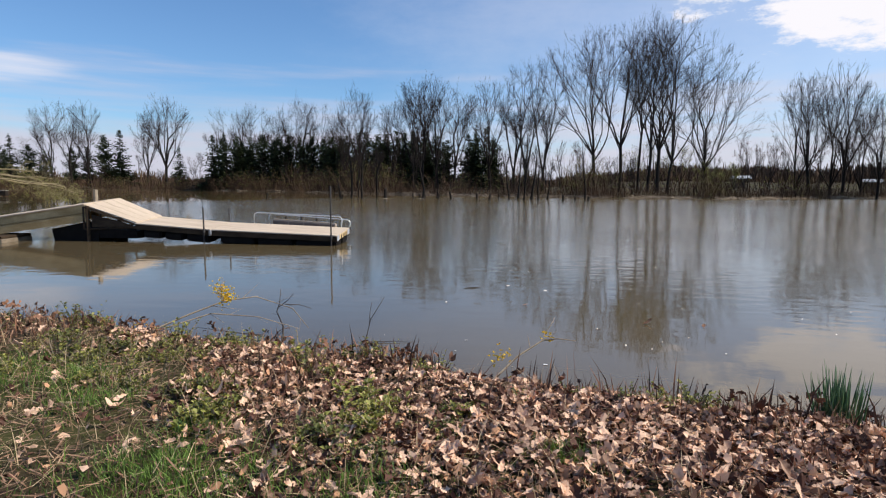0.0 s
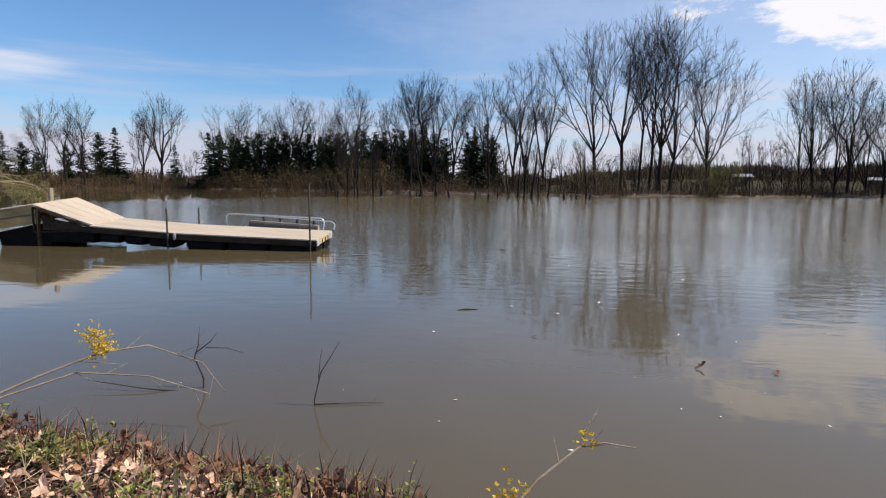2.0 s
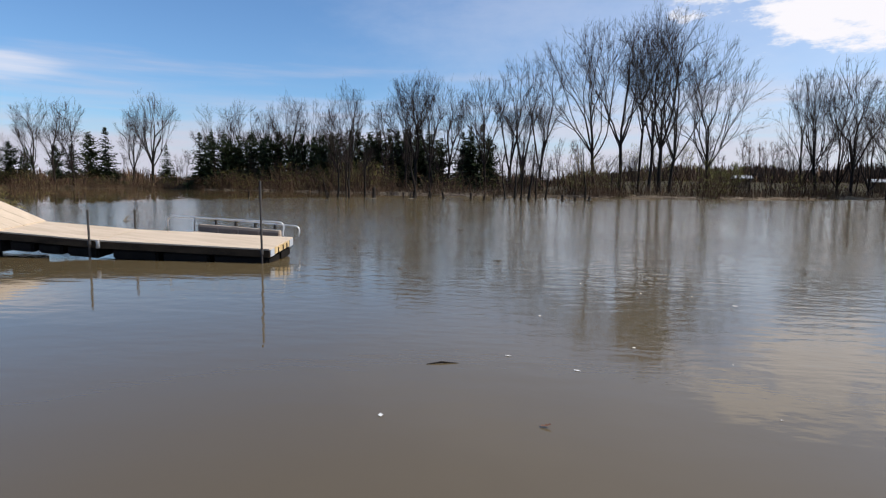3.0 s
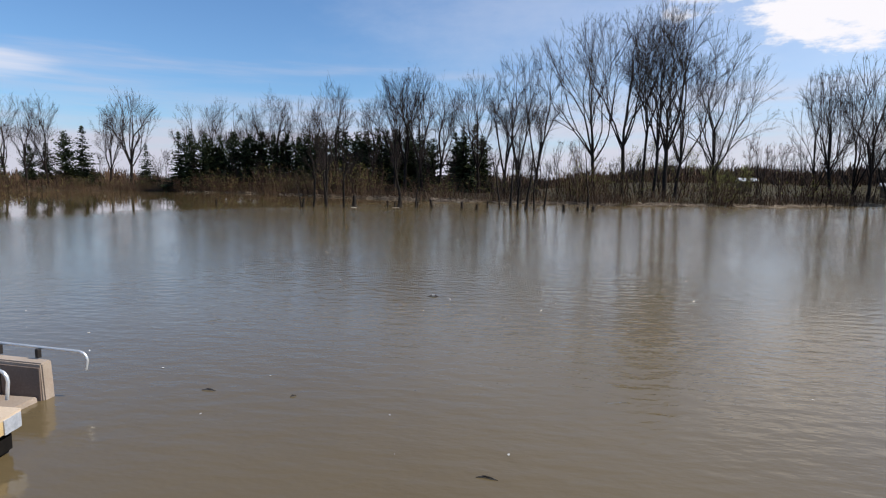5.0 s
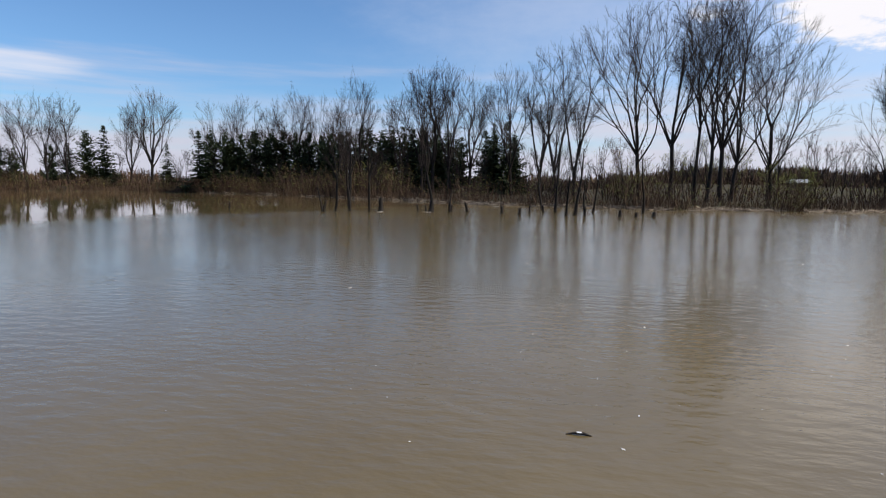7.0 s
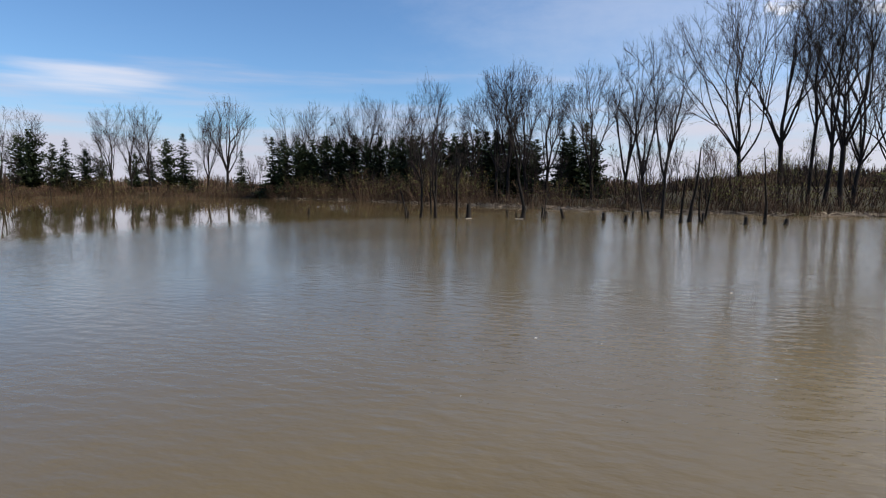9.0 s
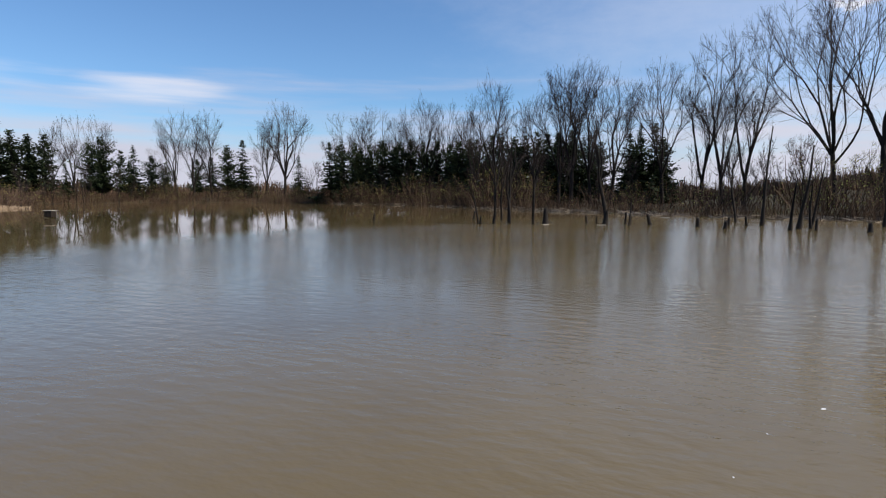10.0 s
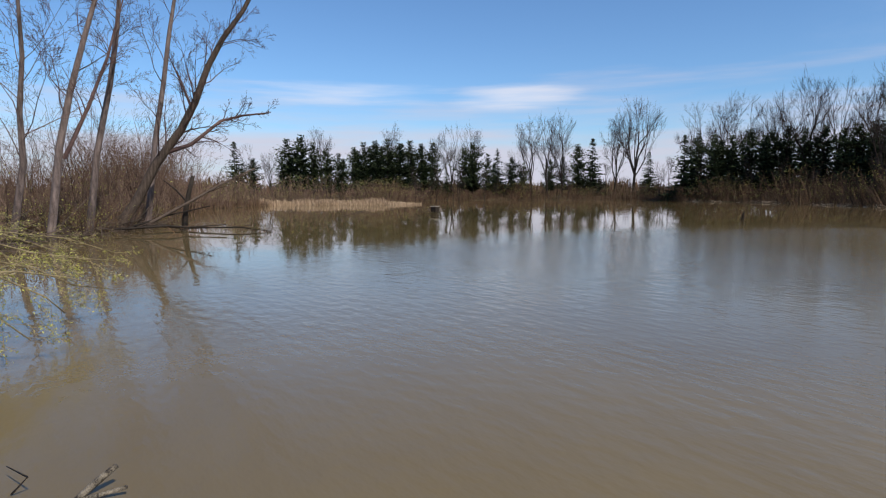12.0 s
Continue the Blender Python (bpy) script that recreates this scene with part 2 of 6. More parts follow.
class Tubes:
    """Tapered tubes gathered into one mesh."""

    def __init__(self):
        self.v, self.f = [], []

    def add(self, pts, radii, sides=4, tip=True):
        pts = [Vector(p) for p in pts]
        ref = Vector((0.31, 0.87, 0.38))
        start = len(self.v)
        if sides == 1:                                   # the finest twigs are slivers
            d = (pts[-1] - pts[0]).normalized()
            a = d.cross(Vector((math.sin(start * 1.7), math.cos(start * 2.3), 0.3)))
            a = a.normalized() if a.length > 0.05 else Vector((1, 0, 0))
            for p, r in zip(pts, radii):
                self.v += [p - a * r * 1.2, p + a * r * 1.2]
            for i in range(len(pts) - 1):
                o = start + 2 * i
                self.f.append((o, o + 1, o + 3, o + 2))
            return
        for i, (p, r) in enumerate(zip(pts, radii)):
            d = (pts[min(i + 1, len(pts) - 1)] - pts[max(i - 1, 0)]).normalized()
            a = d.cross(ref)
            if a.length < 0.1:
                a = d.cross(Vector((1, 0, 0)))
            a.normalize()
            b = d.cross(a)
            for k in range(sides):
                w = 2 * math.pi * k / sides
                self.v.append(p + a * (r * math.cos(w)) + b * (r * math.sin(w)))
        for i in range(len(pts) - 1):
            for k in range(sides):
                o, q = start + i * sides, (k + 1) % sides
                self.f.append((o + k, o + q, o + sides + q, o + sides + k))
        if tip:
            self.f.append(tuple(start + (len(pts) - 1) * sides + k for k in range(sides)))

    def make(self, name, mat, parent=None, smooth=True):
        return mesh_object(name, self.v, self.f, mat, parent, smooth)


def turned(rng, d, angle):
    """d turned by about angle (degrees) to a random side."""
    d = Vector(d).normalized()
    side = d.cross(Vector((rng.uniform(-1, 1), rng.uniform(-1, 1), rng.uniform(-1, 1))))
    if side.length < 0.05:
        side = d.cross(Vector((0.3, 1, 0.2)))
    side.normalize()
    a = radians(angle)
    return (d * math.cos(a) + side * math.sin(a)).normalized()


def run(rng, start, d, length, segs, wob, up):
    """A wandering line from start along d that bends upwards."""
    pts, p, d = [Vector(start)], Vector(start), Vector(d).normalized()
    for _ in range(segs):
        d = (d + Vector((rng.gauss(0, wob), rng.gauss(0, wob), rng.gauss(0, wob) + up))).normalized()
        p = p + d * (length / segs)
        pts.append(p)
    return pts


def branch_out(rng, tubes, line, r0, counts, lengths, angles, up, thin, wob=0.10, first=0.25, sides=(4, 3, 3), more=0, cap=None):
    """Side branches along a line, and theirs in turn."""
    if not counts:
        return
    n = len(line) - 1
    total = sum((line[i + 1] - line[i]).length for i in range(n))
    for k in range(counts[0]):
        s = first + (1 - first) * (k + rng.uniform(0.1, 0.9)) / counts[0]
        i = min(int(s * n), n - 1)
        p = line[i].lerp(line[i + 1], s * n - i)
        d = turned(rng, line[i + 1] - line[i], angles[0] * rng.uniform(0.65, 1.25))
        ln = total * lengths[0] * rng.uniform(0.6, 1.2) * (1.15 - 0.7 * s)
        if cap:
            ln = min(ln, cap(p, d) * rng.uniform(0.75, 1.12) + 0.25)
        r = max(r0 * (1 - 0.75 * s) * 0.5, thin)
        segs = 4 if len(counts) > 2 else (2 if len(counts) > 1 else 1)
        segs += more
        pts = run(rng, p, d, ln, segs, wob, up)
        tubes.add(pts, [r + (thin * 0.5 - r) * j / segs for j in range(segs + 1)], sides[0], tip=False)
        branch_out(rng, tubes, pts, r, counts[1:], lengths[1:], angles[1:], up, thin, wob, 0.2, sides[1:], more, cap)


# ---- kinds of tree ----
def bare_tree(seed, height, fork=0.3, limbs=5, wide=0.2, lean=(0, 0), radius=None, levels=4, thin=0.012, bark=None, label="", base=0.24, spread=1.0):
    """A leafless tree: a trunk, limbs that rise and fork again and again within a rounded crown, and fine twigs."""
    rng = random.Random(seed)
    tree = thing("bare_tree", label or "tall leafless grey-barked tree beside the water", "tree")
    r = radius or height * 0.0115
    trunk, crown = Tubes(), Tubes()
    top = height * fork
    line = run(rng, (0, 0, -0.6), (lean[0], lean[1], 1), top + 0.6, 5, 0.04, 0.03)
    n = len(line) - 1
    trunk.add(line, [r * (1.4 if i == 0 else 1.05 - 0.2 * i / n) for i in range(n + 1)], 8, tip=False)
    d0 = (line[-1] - line[-2]).normalized()
    side = height * wide
    mid = Vector((line[-1].x + d0.x * height * 0.3, line[-1].y + d0.y * height * 0.3, height * (base + 1) / 2))
    half = height * (1 - base) / 2

    def cap(p, d):
        """How far it is from p along d to the edge of the crown."""
        a, b = Vector(((p.x - mid.x) / side, (p.y - mid.y) / side, (p.z - mid.z) / half)), Vector((d.x / side, d.y / side, d.z / half))
        k, m = b.dot(b), a.dot(b)
        q = m * m - k * (a.dot(a) - 1)
        return max(0.0, (-m + math.sqrt(q)) / k) if q > 0 else 0.0

    def shoot(p, d, ln):
        """A thin side shoot with its twigs."""
        ln = min(ln, cap(p, d) * rng.uniform(0.8, 1.1) + 0.5)
        pts = run(rng, p, d, ln, 2, 0.10, 0.10)
        crown.add(pts, [thin * 1.7, thin * 1.2, thin * 0.5], 1)
        for j in range(4):
            q = pts[0].lerp(pts[1], rng.uniform(0.3, 1)) if j < 2 else pts[1].lerp(pts[2], rng.uniform(0, 0.9))
            crown.add([q, q + turned(rng, pts[2] - pts[1], rng.uniform(18, 42)) * ln * rng.uniform(0.25, 0.5)], [thin * 0.9, thin * 0.4], 1)

    def grow(p, d, ln, r, level):
        ln = max(0.5, min(ln * 1.15, cap(p, d) * rng.uniform(0.75, 1.3) / (levels - level + 1.6)))
        pts = run(rng, p, d, ln, 3, 0.06, 0.045)
        (trunk if level < 2 else crown).add(pts, [r, r * 0.92, r * 0.84, r * 0.76], 6 if level < 2 else 4 if level < 3 else 3, tip=False)
        for k in range((2, 3, 3, 3, 2)[min(level, 4)]):
            w = rng.uniform(0.2, 2.9)
            c = pts[int(w)].lerp(pts[int(w) + 1], w - int(w))
            shoot(c, turned(rng, d + Vector((0, 0, 0.15)), rng.uniform(25, 55)), height * rng.uniform(0.05, 0.12) * (1.3 if level < 2 else 0.8))
        d = (pts[-1] - pts[-2]).normalized()
        if level < levels:
            for k in range(2):
                grow(pts[-1], turned(rng, d, rng.uniform(8, 24) * spread), ln * rng.uniform(0.8, 1.1), max(r * 0.77 * (rng.uniform(0.8, 0.98) if k == 0 else rng.uniform(0.6, 0.85)), thin * 1.8), level + 1)
        else:
            for k in range(2):
                shoot(pts[-1], turned(rng, d + Vector((0, 0, 0.2)), rng.uniform(4, 30)), height * rng.uniform(0.03, 0.07))

    turn0 = rng.uniform(0, 6.28)
    for k in range(limbs):
        a = turn0 + 2.4 * k + rng.uniform(-0.3, 0.3)
        out = (0.06 if k == 0 else (0.35 + 0.55 * math.sqrt(k / limbs)) * rng.uniform(0.85, 1.1)) * wide * 1.35
        start = line[-1] if k < 3 else line[-2].lerp(line[-1], rng.uniform(0.0, 1.0))
        d = Vector((math.cos(a) * out, math.sin(a) * out, 0.5)) + d0 * 0.1
        grow(start, d, height * (1 - fork) * rng.uniform(0.24, 0.32), r * (0.66 if k == 0 else 0.58 if k < 3 else 0.44), 0)
    trunk.make("trunk", bark or BARK, tree)
    crown.make("crown", TWIG, tree)
    return tree


def conifer(seed, height, wide, tiers, dense=True, label=""):
    """A spruce or pine: a trunk and whorls of ragged needle sprays."""
    rng = random.Random(seed)
    tree = thing("conifer", label, "tree")
    trunk = Tubes()
    trunk.add([(0, 0, -0.5), (0, 0, height * 0.5), (0, 0, height * 0.97)], [height * 0.014, height * 0.01, 0.03], 7)
    trunk.make("trunk", BARK, tree)
    v, f = [], []
    low = 0.03 if dense else 0.16
    for b in range(tiers * 11):
        s = low + (1 - low) * rng.random() ** 1.15
        s = s if not dense else round(s * 17 + rng.uniform(-0.28, 0.28), 2) / 17.0
        z = height * min(s, 0.985)
        reach = wide * (max(0.0, 1 - s) ** 0.8 if dense else min(1.0, max(0.0, 1 - s) * 3.2 + 0.08) ** 0.8 * (0.74 + 0.26 * math.sin(s * 23 + seed))) + 0.15
        a = rng.uniform(0, 6.283)
        ln = reach * rng.uniform(0.55, 1.1)
        droop = rng.uniform(-0.45, -0.1) if dense else rng.uniform(-0.15, 0.4)
        out = Vector((math.cos(a), math.sin(a), 0))
        side = Vector((-math.sin(a), math.cos(a), 0))
        steps = max(2, int(ln / 0.7))
        for j in range(steps):
            q = (j + 0.6) / steps
            c = out * (ln * q) + Vector((0, 0, z + droop * ln * q + 0.24 * ln * q * q))
            for _ in range(3):
                size = rng.uniform(0.55, 1.25) * (1.1 - 0.45 * q) * (0.4 + 0.6 * (1 - s) if dense else 0.55 + 0.45 * (1 - s))
                e1 = (out * rng.uniform(0.5, 1) + side * rng.uniform(-1, 1) + Vector((0, 0, rng.uniform(-0.4, 0.4)))).normalized() * size
                e2 = (side * rng.uniform(0.5, 1) + Vector((0, 0, rng.uniform(-0.9, 0.3))) - out * rng.uniform(-0.3, 0.4)).normalized() * size * 0.85
                o = len(v)
                v += [c - e1 * 0.3, c + e2 * 0.6, c + e1, c - e2 * 0.6]
                f += [(o, o + 1, o + 2, o + 3)]
    mesh_object("crown", v, f, NEEDLE, tree)
    return tree


def brush(seed, height, wide, stems, mat, label, buds=0, fine_twig=1.5, twigs=(4, 2), bud=0.14):
    """A thicket of thin upright stems with side twigs."""
    rng = random.Random(seed)
    bush = thing("shrub", label, "shrub")
    t = Tubes()
    v, f = [], []
    for _ in range(stems):
        p = Vector((rng.gauss(0, wide * 0.3), rng.gauss(0, wide * 0.3), -0.3))
        d = Vector((p.x * 0.16 / max(wide, 0.1) * 3 + rng.gauss(0, 0.18), p.y * 0.16 / max(wide, 0.1) * 3 + rng.gauss(0, 0.18), 1))
        ln = height * rng.uniform(0.45, 1.05)
        pts = run(rng, p, d, ln, 3, 0.10, 0.02)
        t.add(pts, [0.04 * fine_twig, 0.034 * fine_twig, 0.027 * fine_twig, 0.012 * fine_twig], 1)
        branch_out(rng, t, pts, 0.03, twigs, (0.42, 0.5), (38, 42), 0.05, 0.016 * fine_twig, 0.12, 0.1, (1, 1))
        for _ in range(buds):
            c = pts[rng.randint(1, 3)] + Vector((rng.gauss(0, 0.35), rng.gauss(0, 0.35), rng.gauss(0, 0.3)))
            e1, e2 = turned(rng, (0, 0, 1), 70) * bud, turned(rng, (1, 0, 0), 70) * bud * 0.6
            o = len(v)
            v += [c - e1, c + e2, c + e1, c - e2]
            f += [(o, o + 1, o + 2, o + 3)]
    tagged(t.make("thicket", mat, bush), kind="stuff")
    if buds:
        tagged(mesh_object("bud", v, f, BUD, bush), kind="stuff")
    return bush


# ---- ground, shore and water ----
# the waterline, anticlockwise as the lake sees it: the near bank, the left bank, the inlet, the far shore and the right
SHORE = [(40, 4.0), (14, 4.0), (8, 4.05), (3, 4.15), (0, 4.2), (-3, 4.1), (-8, 4.0), (-15, 6.2), (-24, 12.5), (-33, 16.2), (-50, 16.3), (-58, 18.6), (-66, 21.0), (-71, 23.5),
         (-78, 22), (-95, 23), (-120, 27), (-134, 36), (-146, 40), (-147, 55), (-140, 70), (-165, 80), (-186, 92), (-188, 118), (-180, 140), (-160, 152),
         (-134, 150), (-112, 152), (-92, 143), (-66, 129), (-50, 124), (-38, 117), (-22, 111), (-4, 109), (9, 116), (20, 119), (32, 134), (50, 146), (84, 160), (130, 150), (150, 60), (110, 5)]


def inland(x, y):
    """Metres from the waterline, plus on land and minus in the water."""
    best, inside = np.full(x.shape, 1e9), np.zeros(x.shape, bool)
    for (ax, ay), (bx, by) in zip(SHORE, SHORE[1:] + SHORE[:1]):
        dx, dy = bx - ax, by - ay
        t = np.clip(((x - ax) * dx + (y - ay) * dy) / (dx * dx + dy * dy), 0, 1)
        best = np.minimum(best, np.hypot(x - ax - t * dx, y - ay - t * dy))
        cross = ((ay > y) != (by > y))
        with np.errstate(divide="ignore", invalid="ignore"):
            inside ^= cross & (x < (bx - ax) * (y - ay) / (by - ay if by != ay else 1e-9) + ax)
    return np.where(inside, -best, best)


def wave(x, y, k):
    return (np.sin(x * 0.83 * k + 1.3) * np.cos(y * 1.07 * k + 0.4) + 0.6 * np.sin(x * 1.9 * k - y * 1.3 * k + 2.1) + 0.4 * np.cos(x * 3.7 * k + y * 2.9 * k)) / 2


def smooth(v):
    v = np.clip(v, 0, 1)
    return v * v * (3 - 2 * v)


def ground_height(x, y):
    x, y = np.asarray(x, float), np.asarray(y, float)
    d = inland(x, y)
    near = smooth((14 - y) / 4) * smooth((x + 16) / 6)
    d = d + near * 0.16 * wave(x, y, 2.2) + (1 - near) * 0.9 * wave(x, y, 0.35)
    bank = 0.54 * smooth(d / 0.95) + 0.10 * smooth((d - 1) / 4) + 0.035 * wave(x, y, 3.1) * smooth(d)
    plain = 0.18 * smooth(d / 0.5) + 0.75 * smooth(d / 9) + 0.12 * wave(x, y, 0.2) * smooth(d / 4)
    land = near * bank + (1 - near) * plain
    bed = np.maximum(d, -4) * 0.35
    rise = 4.2 * smooth((d - 20) / 130) * smooth((x + 60) / 60) + 6.5 * smooth((d - 150) / 210) * smooth((x + 40) / 110) + 4 * smooth((d - 150) / 300)
    return np.where(d > 0, land + rise, bed - 0.02)


def graded(lo, hi, step, reach, grow):
    mid = list(np.arange(lo, hi + step / 2, step))
    out, s, p = [], step, hi
    while p < reach:
        s *= grow
        p += s
        out.append(p)
    back, s, p = [], step, lo
    while p > -reach:
        s *= grow
        p -= s
        back.append(p)
    return np.array(back[::-1] + mid + out)


def make_ground():
    xs, ys = graded(-6, 8.5, 0.13, 2600, 1.065), graded(-1, 5.2, 0.10, 2600, 1.06)
    gx, gy = np.meshgrid(xs, ys)
    gz = ground_height(gx, gy)
    n, m = gx.shape
    idx = np.arange(n * m).reshape(n, m)
    faces = np.stack([idx[:-1, :-1], idx[:-1, 1:], idx[1:, 1:], idx[1:, :-1]], -1).reshape(-1, 4)
    me = bpy.data.meshes.new("ground")
    me.from_pydata(np.stack([gx, gy, gz], -1).reshape(-1, 3).tolist(), [], faces.tolist())
    me.polygons.foreach_set("use_smooth", [True] * len(me.polygons))
    me.materials.append(ground_material())
    return tagged(new("ground", me), "brown earth bank with dead leaves and thin grass", "ground", kind="structure")


def ground_material():
    """Brown leaf-strewn soil, patches of dull grass, and lawn farther inland."""
    mat = SOIL.copy()
    mat.name = "ground_cover"
    nt = mat.node_tree
    N, L = nt.nodes.new, nt.links.new
    bsdf = nt.nodes["Principled BSDF"]
    base = bsdf.inputs["Base Color"].links[0].from_socket
    coord, patch, fine = N("ShaderNodeTexCoord"), N("ShaderNodeTexNoise"), N("ShaderNodeTexNoise")
    patch.inputs["Scale"].default_value, patch.inputs["Detail"].default_value = 0.55, 6
    fine.inputs["Scale"].default_value, fine.inputs["Detail"].default_value = 22, 3
    for n in (patch, fine):
        L(coord.outputs["Object"], n.inputs["Vector"])
    grass, cover, mix = N("ShaderNodeValToRGB"), N("ShaderNodeValToRGB"), N("ShaderNodeMix")
    grass.color_ramp.elements[0].color, grass.color_ramp.elements[1].color = (0.026, 0.028, 0.009, 1), (0.092, 0.085, 0.030, 1)
    L(fine.outputs["Fac"], grass.inputs["Fac"])
    cover.color_ramp.elements[0].position, cover.color_ramp.elements[1].position = 0.45, 0.62
    L(patch.outputs["Fac"], cover.inputs["Fac"])
    mix.data_type = "RGBA"
    L(cover.outputs["Color"], mix.inputs["Factor"])
    L(base, mix.inputs["A"])
    L(grass.outputs["Color"], mix.inputs["B"])
    L(mix.outputs["Result"], bsdf.inputs["Base Color"])
    return mat


make_ground()
wv = [(-700, -40, 0), (500, -40, 0), (500, 500, 0), (-700, 500, 0)]
tagged(mesh_object("water", wv, [(0, 1, 2, 3)], WATER), "silty brown floodwater with wind ripples and reflections of trees", "water", kind="structure")


def ground_at(x, y):
    return float(ground_height(np.array([x]), np.array([y]))[0])


# ---- woods along the far shore: x, y, height ----
rng = random.Random(11)


def place(source, height0, spots, label="", group="", sink=0.1):
    """Copies of a tree of height0 at the spots, each scaled to its height and turned its own way."""
    for x, y, h in spots:
        k = h / height0
        m = pose(x, y, max(ground_at(x, y), -0.5) - sink, 0, 0, rng.uniform(0, 360)) @ Matrix.Diagonal((k * rng.uniform(0.9, 1.1), k * rng.uniform(0.9, 1.1), k, 1))
        tagged(copy_thing(source, m), label, "", group)


def drop_source(ob):
    for o in (*ob.children_recursive, ob):
        bpy.data.objects.remove(o)


SLIM = [(-202.9, 143.6, 31.8), (-199.9, 148.3, 33.6), (-196.6, 153.2, 33.4), (-217.8, 144.0, 20.1), (-245.7, 121.3, 28.4), (-243.0, 127.5, 32.7), (-239.2, 135.8, 32.1), (-144.5, 164.8, 30.7), (-138.4, 167.6, 31.1), (-133.2, 169.4, 32.2),
        (-125.7, 170.3, 29.5), (-115.6, 165.4, 29.9), (-109.2, 165.0, 32.3), (-103.6, 165.1, 30.5), (-97.0, 163.3, 27.6), (-88.8, 156.5, 29.8), (-73.4, 158.7, 29.5), (-244.8, 43.6, 21.8), (-244.0, 51.9, 19.0)]
BROAD = [(-178.5, 162.1, 30.2), (-247.7, 101.2, 32.0), (-242.0, 71.7, 27.9), (-74.6, 141.5, 30.3), (-63.4, 152.1, 32.9), (-60.0, 151.2, 34.5), (-57.6, 157.3, 33.4), (-53.2, 158.7, 32.1), (-41.1, 155.5, 31.4)]
TALL = [(-31.5, 144.3, 35.4), (-28.0, 143.0, 36.8), (-24.5, 147.7, 37.5)]
RIGHT = [(33.1, 151.7, 24.6), (35.0, 146.2, 24.8), (39.8, 150.3, 27.2), (40.8, 144.9, 23.3), (45.2, 148.9, 22.6), (46.0, 141.4, 20.0), (49.5, 142.4, 22.5), (53.3, 141.2, 23.2), (59.9, 144.1, 22.2)]
slim_a = bare_tree(3, 30, fork=0.20, limbs=5, wide=0.21, base=0.16)
slim_b = bare_tree(4, 30, fork=0.13, limbs=4, wide=0.18, base=0.12)
broad_a = bare_tree(5, 30, fork=0.2, limbs=6, wide=0.25, base=0.14)
broad_b = bare_tree(6, 30, fork=0.05, limbs=5, wide=0.27, spread=1.1, base=0.08)
row = "row of leafless trees on the far shore"
SLIM, BROAD, RIGHT = ([(x, y, h * k) for x, y, h in row_] for row_, k in ((SLIM, 1.06), (BROAD, 1.05), (RIGHT, 1.14)))
place(slim_a, 30, SLIM[::2], "slender leafless tree rising behind dark conifers", row)
place(slim_b, 30, SLIM[1::2], "slender leafless tree with upswept limbs in a far row", row)
place(broad_a, 30, BROAD[::2], "leafless tree with a rounded grey crown on the far shore", row)
place(slim_a, 30, BROAD[1::2], "leafless tree with several rising limbs on the far shore", row)
place(slim_b, 30, TALL, "tall narrow leafless tree at the water's edge", row)
place(broad_b, 30, RIGHT[::2], "leafless tree with upswept limbs on the flooded shore", row)
place(broad_a, 30, RIGHT[1::2], "thin leafless tree on the flooded shore", row)
lone = bare_tree(21, 37.8, fork=0.24, limbs=7, wide=0.28, radius=0.55, base=0.26, label="lone leafless tree with a fan-shaped crown on the far shore")
lone.matrix_basis = pose(-175.7, 168.5, 0.3)
# the great trees that fork low, and the clump beside them
# x, y, height, fork, limbs, half-width, trunk radius, lean
GIANTS = [(-10.2, 139.2, 40.0, 0.27, 8, 0.42, 0.42, -0.05), (-4.6, 137.4, 40.0, 0.31, 6, 0.32, 0.42, -0.02), (-0.6, 133.4, 38.0, 0.42, 4, 0.2, 0.28, 0), (1.4, 131.3, 39.0, 0.30, 5, 0.25, 0.34, 0),
          (3.5, 132.2, 40.5, 0.28, 6, 0.29, 0.42, 0.05), (5.5, 135.1, 39.2, 0.22, 6, 0.34, 0.34, 0.08), (14.5, 156.3, 35.5, 0.24, 9, 0.42, 0.36, 0)]
for i, (x, y, h, fork, limbs, wide, r, lean) in enumerate(GIANTS):
    g = bare_tree(40 + i, h, fork * 0.85, limbs, wide, lean=(lean, 0), radius=r, base=0.18, label="towering leafless tree with forked dark limbs by the water")
    g.matrix_basis = pose(x, y, ground_at(x, y) - 0.1)
    tagged(g, group="clump of towering trees")
for o in (slim_a, slim_b, broad_a, broad_b):
    drop_source(o)

